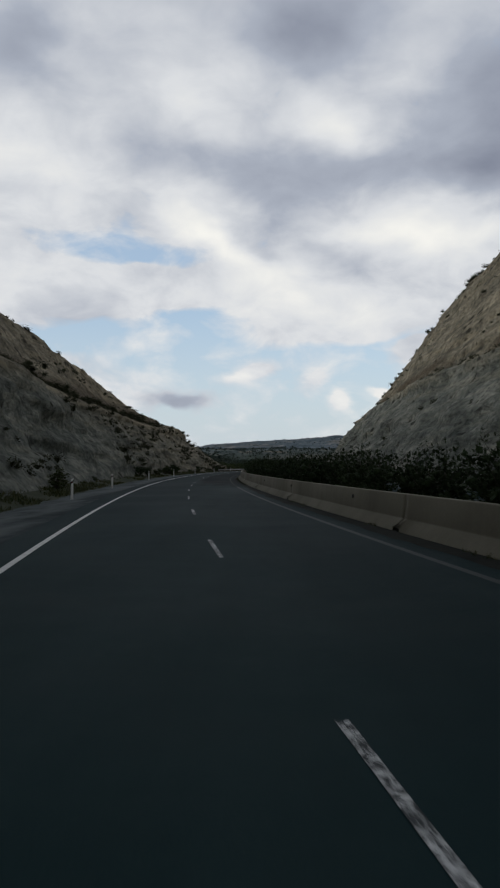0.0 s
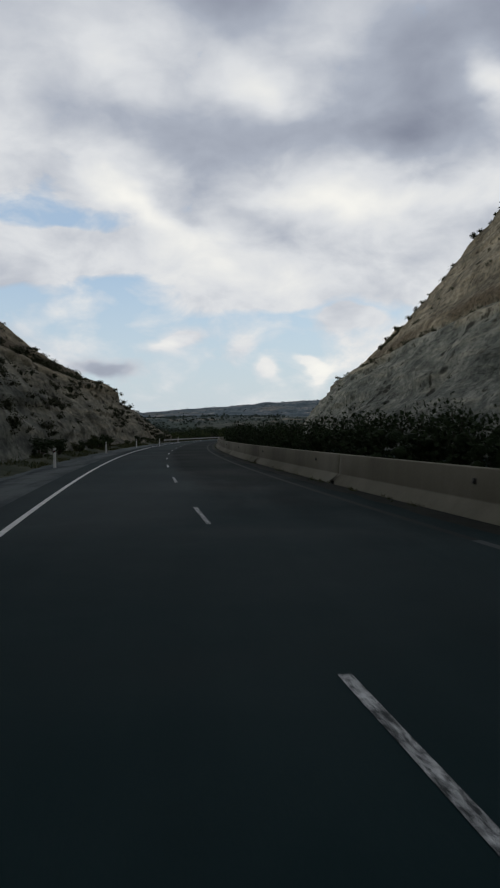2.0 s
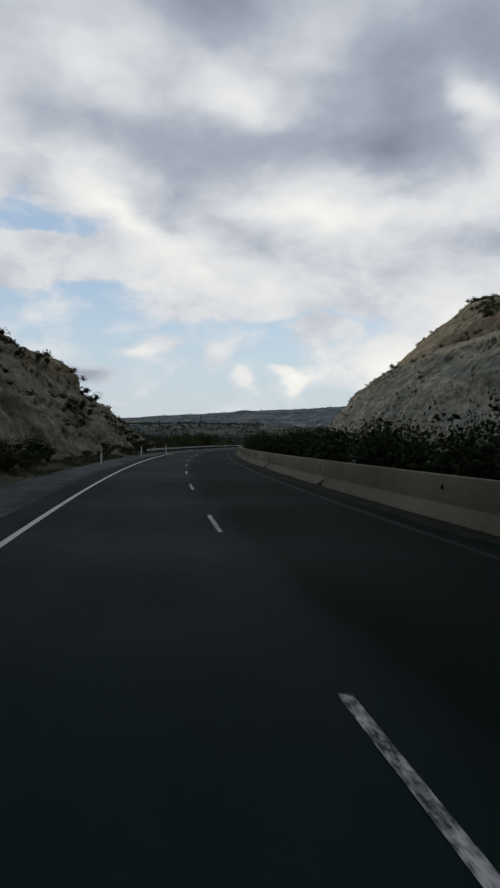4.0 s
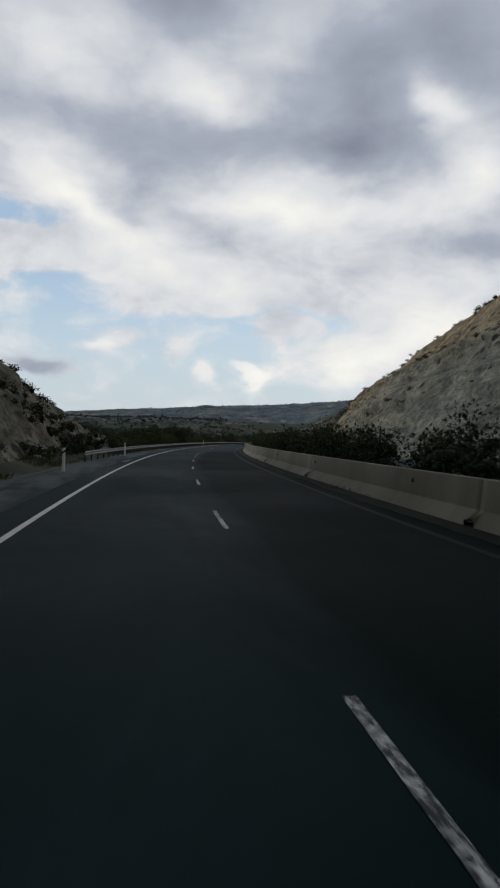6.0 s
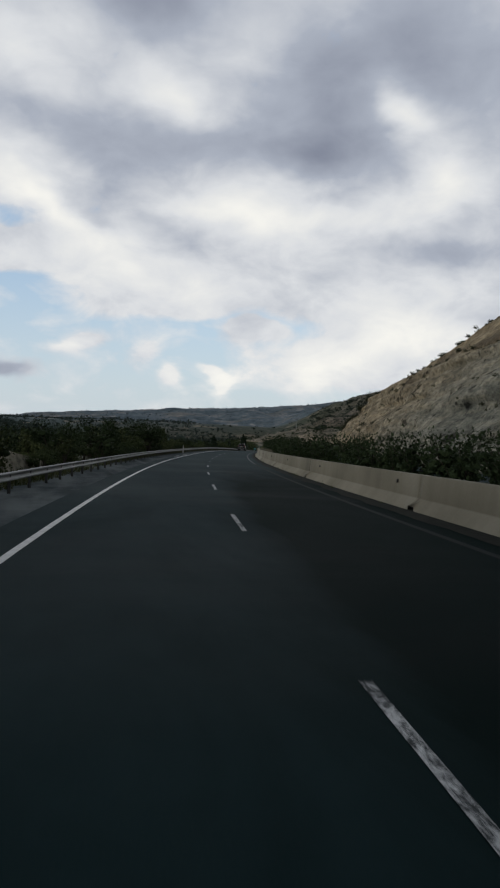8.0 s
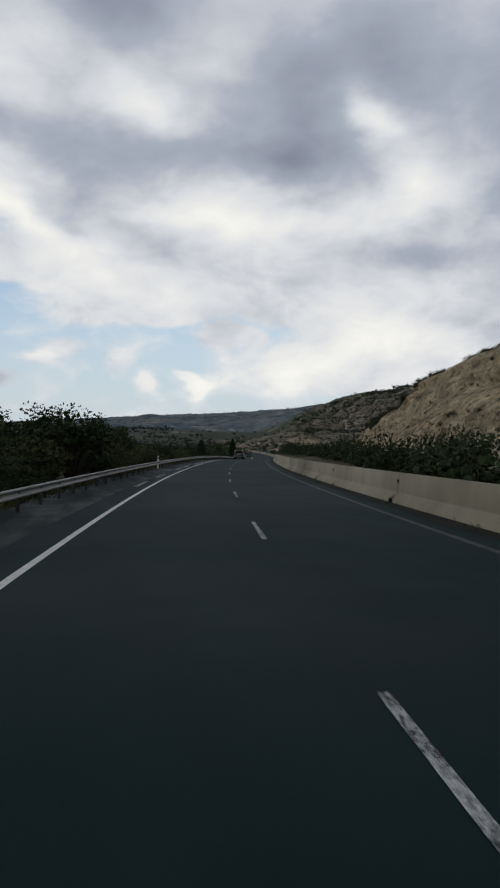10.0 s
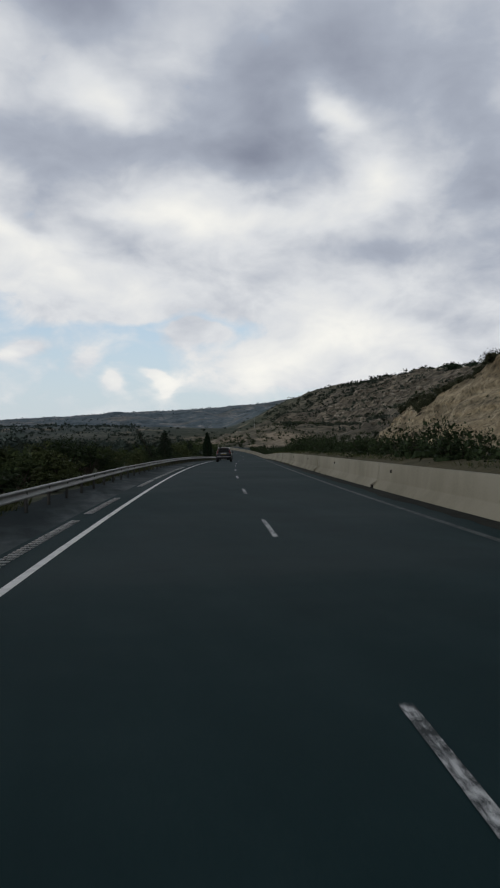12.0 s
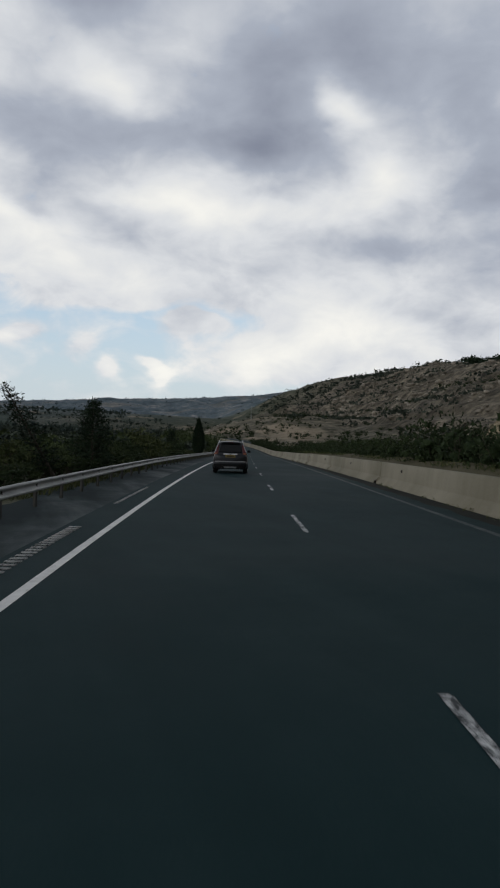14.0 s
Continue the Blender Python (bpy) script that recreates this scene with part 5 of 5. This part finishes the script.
# a slim mast on the hilltop
mx, my = road(940, 150)[:2]
mast = tagged(new("radio_mast"), "slim grey lattice mast on the hilltop", "mast")
mz = float(land(mx, my)[0])
part("mast_pole", tube([(mx, my, mz - 1), (mx, my, mz + 9), (mx, my, mz + 17)], [0.35, 0.22, 0.08], 6), STEEL, mast)
part("mast_arm", tube([(mx - 1.2, my, mz + 14), (mx + 1.2, my, mz + 14)], [0.09, 0.09], 5), STEEL, mast)

# ---- the dark sports utility car ahead in the near lane ----
CAR_PAINT = mottled("dark_metallic_paint", (0.017, 0.0195, 0.024), (0.029, 0.0325, 0.038), 1.2, 60.0, 0.32, 0.5, 0.0002, metal=0.45)
TRIM = mottled("black_trim", (0.010, 0.010, 0.011), (0.022, 0.022, 0.023), 5, 40, 0.6, 0.3, 0.001)
TYRE = mottled("tyre_rubber", (0.010, 0.010, 0.010), (0.026, 0.025, 0.024), 6, 50, 0.85, 0.2, 0.003)
ALLOY = mottled("alloy", (0.35, 0.35, 0.36), (0.55, 0.55, 0.56), 5, 40, 0.3, 0.5, 0.0005, metal=0.8)
CHROME = mottled("chrome", (0.68, 0.69, 0.7), (0.8, 0.8, 0.8), 5, 40, 0.12, 0.5, 0.0002, metal=1.0)
GLASS = mottled("tinted_glass", (0.006, 0.007, 0.008), (0.012, 0.013, 0.014), 2, 10, 0.08, 0.3, 0.0)
LAMP_RED = mottled("red_lamp_lens", (0.06, 0.010, 0.012), (0.10, 0.018, 0.02), 6, 40, 0.15, 0.6, 0.0005)
LAMP_CLEAR = mottled("clear_lamp_lens", (0.5, 0.46, 0.42), (0.66, 0.6, 0.55), 6, 40, 0.12, 0.6, 0.0005)
AMBER = mottled("amber_lamp_lens", (0.2, 0.06, 0.025), (0.28, 0.09, 0.04), 6, 40, 0.15, 0.6, 0.0005)
PLATE = mottled("yellow_plate", (0.22, 0.16, 0.04), (0.30, 0.22, 0.06), 8, 60, 0.5, 0.4, 0.0003)


def softened(bm, width, segments=2):
    bmesh.ops.bevel(bm, geom=[e for e in bm.edges if e.calc_face_angle(0) > 0.35], offset=width, segments=segments, affect="EDGES", clamp_overlap=True)
    return bm


def hull(points, width=0.03, segments=2):
    bm = bmesh.new()
    for p in points:
        bm.verts.new(p)
    bmesh.ops.convex_hull(bm, input=bm.verts)
    bmesh.ops.dissolve_limit(bm, angle_limit=0.03, verts=bm.verts, edges=bm.edges)
    return softened(bm, width, segments) if width else bm


def mirrored(points):
    return [p for q in points for p in (q, (-q[0], q[1], q[2]))]


def pane(corners, thick=0.012, inset=0.0):
    """A thin raised sheet over four corners, its corners drawn in a little."""
    c = np.array(corners, float)
    mid = c.mean(0)
    n = np.cross(c[1] - c[0], c[3] - c[0])
    n /= np.linalg.norm(n)
    c = c + (mid - c) * inset
    return hull([tuple(p + n * thick) for p in c] + [tuple(p - n * thick * 0.4) for p in c], 0.004, 1)


def car():
    thing = tagged(new("car"), "dark grey sports utility car with tall red tail lamps", "car")
    # lower body lofted from stations along its length
    y = np.array([0.03, 0.10, 0.22, 0.5, 1.2, 2.2, 3.0, 3.5, 4.0, 4.3, 4.46, 4.52])
    wide = np.array([0.86, 0.94, 0.985, 1.0, 1.0, 1.0, 1.0, 0.99, 0.97, 0.92, 0.85, 0.74])
    topz = np.array([1.02, 1.04, 1.05, 1.05, 1.05, 1.05, 1.05, 1.04, 1.0, 0.93, 0.82, 0.70])
    ring = np.array([(0.0, 0.24), (0.74, 0.24), (0.86, 0.32), (0.905, 0.52), (0.91, 0.72), (0.895, 0.86), (0.86, 0.97), (0.80, 1.0), (0.0, 1.02)])
    full = np.concatenate([ring, ring[-2:0:-1] * [-1, 1]])
    v = np.stack([np.stack([full[:, 0] * w, np.full(len(full), a), 0.24 + (full[:, 1] - 0.24) * (z - 0.24) / 0.78], 1) for a, w, z in zip(y, wide, topz)])
    n, m = len(y), len(full)
    i, j = np.meshgrid(np.arange(n - 1), np.arange(m), indexing="ij")
    k = (j + 1) % m
    f = np.stack([i * m + j, (i + 1) * m + j, (i + 1) * m + k, i * m + k], -1).reshape(-1, 4)
    mids = [tuple(v[e].mean(0)) for e in (0, n - 1)]
    verts = np.concatenate([v.reshape(-1, 3), mids])
    a = np.arange(0, m, 2)
    caps = [np.stack([np.full(len(a), n * m + q), e * m + a, e * m + (a + 1) % m, e * m + (a + 2) % m], 1) for q, e in ((0, 0), (1, n - 1))]
    body = part("body", (verts, np.concatenate([f, caps[0], caps[1][:, ::-1]])), CAR_PAINT, thing, smooth=True)
    # cabin with raked screens
    belt = [(0.82, 0.12, 1.03), (0.85, 0.6, 1.04), (0.85, 2.4, 1.03), (0.80, 3.35, 1.02)]
    roof = [(0.60, 0.42, 1.60), (0.66, 0.75, 1.655), (0.66, 1.7, 1.67), (0.62, 2.45, 1.60)]
    crown = [(0.30, 0.5, 1.645), (0.34, 1.2, 1.69), (0.34, 1.9, 1.69), (0.3, 2.42, 1.63)]
    part("cabin", hull(mirrored(belt + roof + crown), 0.045, 3), CAR_PAINT, thing, smooth=True)
    part("rear_window", pane([(-0.60, 0.175, 1.14), (0.60, 0.175, 1.14), (0.50, 0.365, 1.53), (-0.50, 0.365, 1.53)]), GLASS, thing, "dark tinted rear window")
    part("windscreen", pane([(0.66, 3.2, 1.09), (-0.66, 3.2, 1.09), (-0.52, 2.54, 1.56), (0.52, 2.54, 1.56)]), GLASS, thing, "dark windscreen")
    for side in (-1, 1):
        for y0, y1, t0, t1 in ((0.45, 1.02, 0.72, 1.08), (1.08, 1.92, 1.13, 1.88), (1.98, 2.95, 1.94, 2.4)):
            c = [(side * 0.852, y0, 1.09), (side * 0.852, y1, 1.09), (side * 0.70, t1, 1.55), (side * 0.70, t0, 1.55)]
            part("side_window", pane(c if side > 0 else c[::-1]), GLASS, thing, "dark tinted side window")
        lamp = part("tail_lamp", hull([(side * x, a, z) for x, a, z in ((0.66, 0.10, 0.80), (0.89, 0.30, 0.80), (0.87, 0.14, 0.80), (0.64, 0.11, 1.06), (0.87, 0.32, 1.08), (0.84, 0.15, 1.08),
                                                                       (0.60, 0.34, 1.50), (0.68, 0.46, 1.52), (0.66, 0.36, 1.52))], 0.012, 1), LAMP_RED, thing, "tall red tail lamp")
        part("lamp_insert", hull([(side * x, a, z) for x, a, z in ((0.70, 0.085, 0.86), (0.85, 0.115, 0.86), (0.70, 0.085, 0.98), (0.84, 0.12, 0.98), (0.70, 0.13, 0.92), (0.85, 0.16, 0.92))], 0.006, 1), LAMP_CLEAR, lamp, "clear lamp insert")
        part("indicator", hull([(side * x, a, z) for x, a, z in ((0.69, 0.09, 1.0), (0.84, 0.125, 1.0), (0.67, 0.11, 1.09), (0.83, 0.14, 1.09), (0.7, 0.16, 1.05), (0.84, 0.19, 1.05))], 0.006, 1), AMBER, lamp, "amber indicator lens")
        part("bumper_reflector", hull([(side * x, a, z) for x in (0.5, 0.72) for a in (0.0, 0.05) for z in (0.50, 0.54)], 0.005, 1), LAMP_RED, thing, "thin red reflector")
        mirror = part("door_mirror", hull([(side * x, a, z) for x, a, z in ((0.90, 2.72, 1.06), (1.10, 2.70, 1.06), (0.90, 2.86, 1.08), (1.07, 2.84, 1.08), (0.92, 2.72, 1.22), (1.10, 2.70, 1.20), (0.92, 2.82, 1.2), (1.06, 2.8, 1.19))], 0.03, 2), TRIM, thing)
        part("mirror_glass", pane([(side * x, 2.695, z) for x, z in ((0.93, 1.08), (1.08, 1.08), (1.08, 1.19), (0.94, 1.2))][::side], 0.004), GLASS, mirror)
        part("roof_rail", tube([(side * 0.62, 0.6, 1.66), (side * 0.63, 0.7, 1.715), (side * 0.63, 1.5, 1.735), (side * 0.61, 2.25, 1.70), (side * 0.6, 2.35, 1.64)], [0.016] * 5, 6), ALLOY, thing, "slim silver roof rail")
        part("sill", hull([(side * x, a, z) for x in (0.84, 0.915) for a in (1.0, 3.05) for z in (0.24, 0.40)], 0.03, 2), TRIM, thing)
        for wy in (0.86, 3.52):
            wheel = new("wheel")
            wheel.parent = thing
            wheel.matrix_basis = Matrix.Translation((side * 0.80, wy, 0.345))
            bm = bmesh.new()
            bmesh.ops.create_cone(bm, segments=28, radius1=0.345, radius2=0.345, depth=0.225, cap_ends=True, matrix=Matrix.Rotation(math.pi / 2, 4, "Y"))
            part("tyre", softened(bm, 0.035, 2), TYRE, wheel, smooth=True)
            bm = bmesh.new()
            bmesh.ops.create_cone(bm, segments=24, radius1=0.232, radius2=0.232, depth=0.02, cap_ends=True, matrix=Matrix.Translation((side * 0.105, 0, 0)) @ Matrix.Rotation(math.pi / 2, 4, "Y"))
            rim = part("rim", bm, TRIM, wheel)
            for q in range(5):
                turn = Matrix.Rotation(q * 2 * math.pi / 5, 4, "X")
                pts = [turn @ Vector((side * 0.113, y0, z0)) for y0, z0 in ((-0.035, 0.03), (0.035, 0.03), (-0.05, 0.225), (0.05, 0.225))] + [turn @ Vector((side * 0.128, y0, z0)) for y0, z0 in ((-0.02, 0.03), (0.02, 0.03), (-0.035, 0.22), (0.035, 0.22))]
                part("spoke", hull([tuple(p) for p in pts], 0.004, 1), ALLOY, rim)
            arc = [(side * 0.905, wy + 0.40 * math.cos(b), 0.345 + 0.40 * math.sin(b)) for b in np.linspace(-0.25, math.pi + 0.25, 13)]
            part("wheel_arch", tube(arc, [0.035] * 13, 5), TRIM, thing)
    bumper = part("rear_bumper", hull(mirrored([(0.80, 0.16, 0.28), (0.87, 0.30, 0.30), (0.84, 0.02, 0.46), (0.90, 0.26, 0.48), (0.84, 0.0, 0.62), (0.90, 0.26, 0.66), (0.45, -0.05, 0.46), (0.45, -0.06, 0.62), (0.5, 0.06, 0.27)]), 0.03, 2), CAR_PAINT, thing, smooth=True)
    part("bumper_cladding", hull(mirrored([(0.78, 0.12, 0.25), (0.82, 0.0, 0.44), (0.45, -0.075, 0.44), (0.45, -0.03, 0.26), (0.8, 0.3, 0.26), (0.85, 0.3, 0.44)]), 0.02, 2), TRIM, bumper, "black lower bumper cladding")
    part("bumper_strip", hull(mirrored([(0.45, -0.07, 0.60), (0.45, -0.07, 0.66), (0.80, 0.0, 0.60), (0.80, 0.0, 0.66), (0.8, 0.06, 0.66), (0.8, 0.06, 0.6)]), 0.01, 1), ALLOY, bumper, "silver bumper strip")
    part("skid_plate", hull(mirrored([(0.32, -0.082, 0.30), (0.32, -0.085, 0.36), (0.30, -0.04, 0.28), (0.34, -0.02, 0.38)]), 0.008, 1), ALLOY, bumper)
    part("tailgate", hull(mirrored([(0.66, 0.04, 0.68), (0.66, 0.055, 0.98), (0.62, 0.12, 1.10), (0.64, 0.2, 0.70), (0.6, 0.26, 1.1)]), 0.02, 2), CAR_PAINT, thing, smooth=True)
    part("chrome_bar", hull(mirrored([(0.37, 0.018, 0.985), (0.37, 0.022, 1.055), (0.35, 0.07, 0.99), (0.35, 0.07, 1.055)]), 0.008, 1), CHROME, thing, "chrome bar above the plate")
    plate = part("number_plate", hull(mirrored([(0.26, 0.02, 0.85), (0.26, 0.024, 0.965), (0.26, 0.04, 0.85), (0.26, 0.05, 0.965)]), 0.004, 1), PLATE, thing, "yellow rear number plate")
    part("plate_bar", hull(mirrored([(0.2, 0.014, 0.885), (0.2, 0.017, 0.93), (0.2, 0.03, 0.885), (0.2, 0.03, 0.93)]), 0.0), TRIM, plate, "plain dark bar on the plate")
    part("badge", hull(mirrored([(0.05, 0.012, 0.985), (0.06, 0.012, 1.05), (0.05, 0.05, 0.985), (0.05, 0.06, 1.05)]), 0.012, 1), CHROME, thing, "plain chrome badge shape")
    part("spoiler", hull(mirrored([(0.56, 0.30, 1.60), (0.58, 0.62, 1.66), (0.50, 0.27, 1.585), (0.54, 0.6, 1.69), (0.3, 0.27, 1.64), (0.3, 0.6, 1.71)]), 0.012, 2), CAR_PAINT, thing, smooth=True)
    part("brake_light", hull(mirrored([(0.14, 0.262, 1.605), (0.14, 0.262, 1.63), (0.14, 0.3, 1.605), (0.14, 0.3, 1.63)]), 0.0), LAMP_RED, thing, "thin high brake light")
    part("aerial", tube([(0, 0.75, 1.69), (0, 0.62, 1.80)], [0.014, 0.006], 6), TRIM, thing)
    part("rear_wiper", tube([(0.0, 0.16, 1.13), (0.12, 0.17, 1.17), (0.38, 0.175, 1.17)], [0.014, 0.01, 0.006], 5), TRIM, thing)
    for x in (-0.5, 0.5):
        part("exhaust", tube([(x, 0.25, 0.26), (x, -0.03, 0.26)], [0.035, 0.037], 8), ALLOY, thing)
    return thing


suv = car()
suv.matrix_basis = on_road(373.2, -1.62, 0.0)
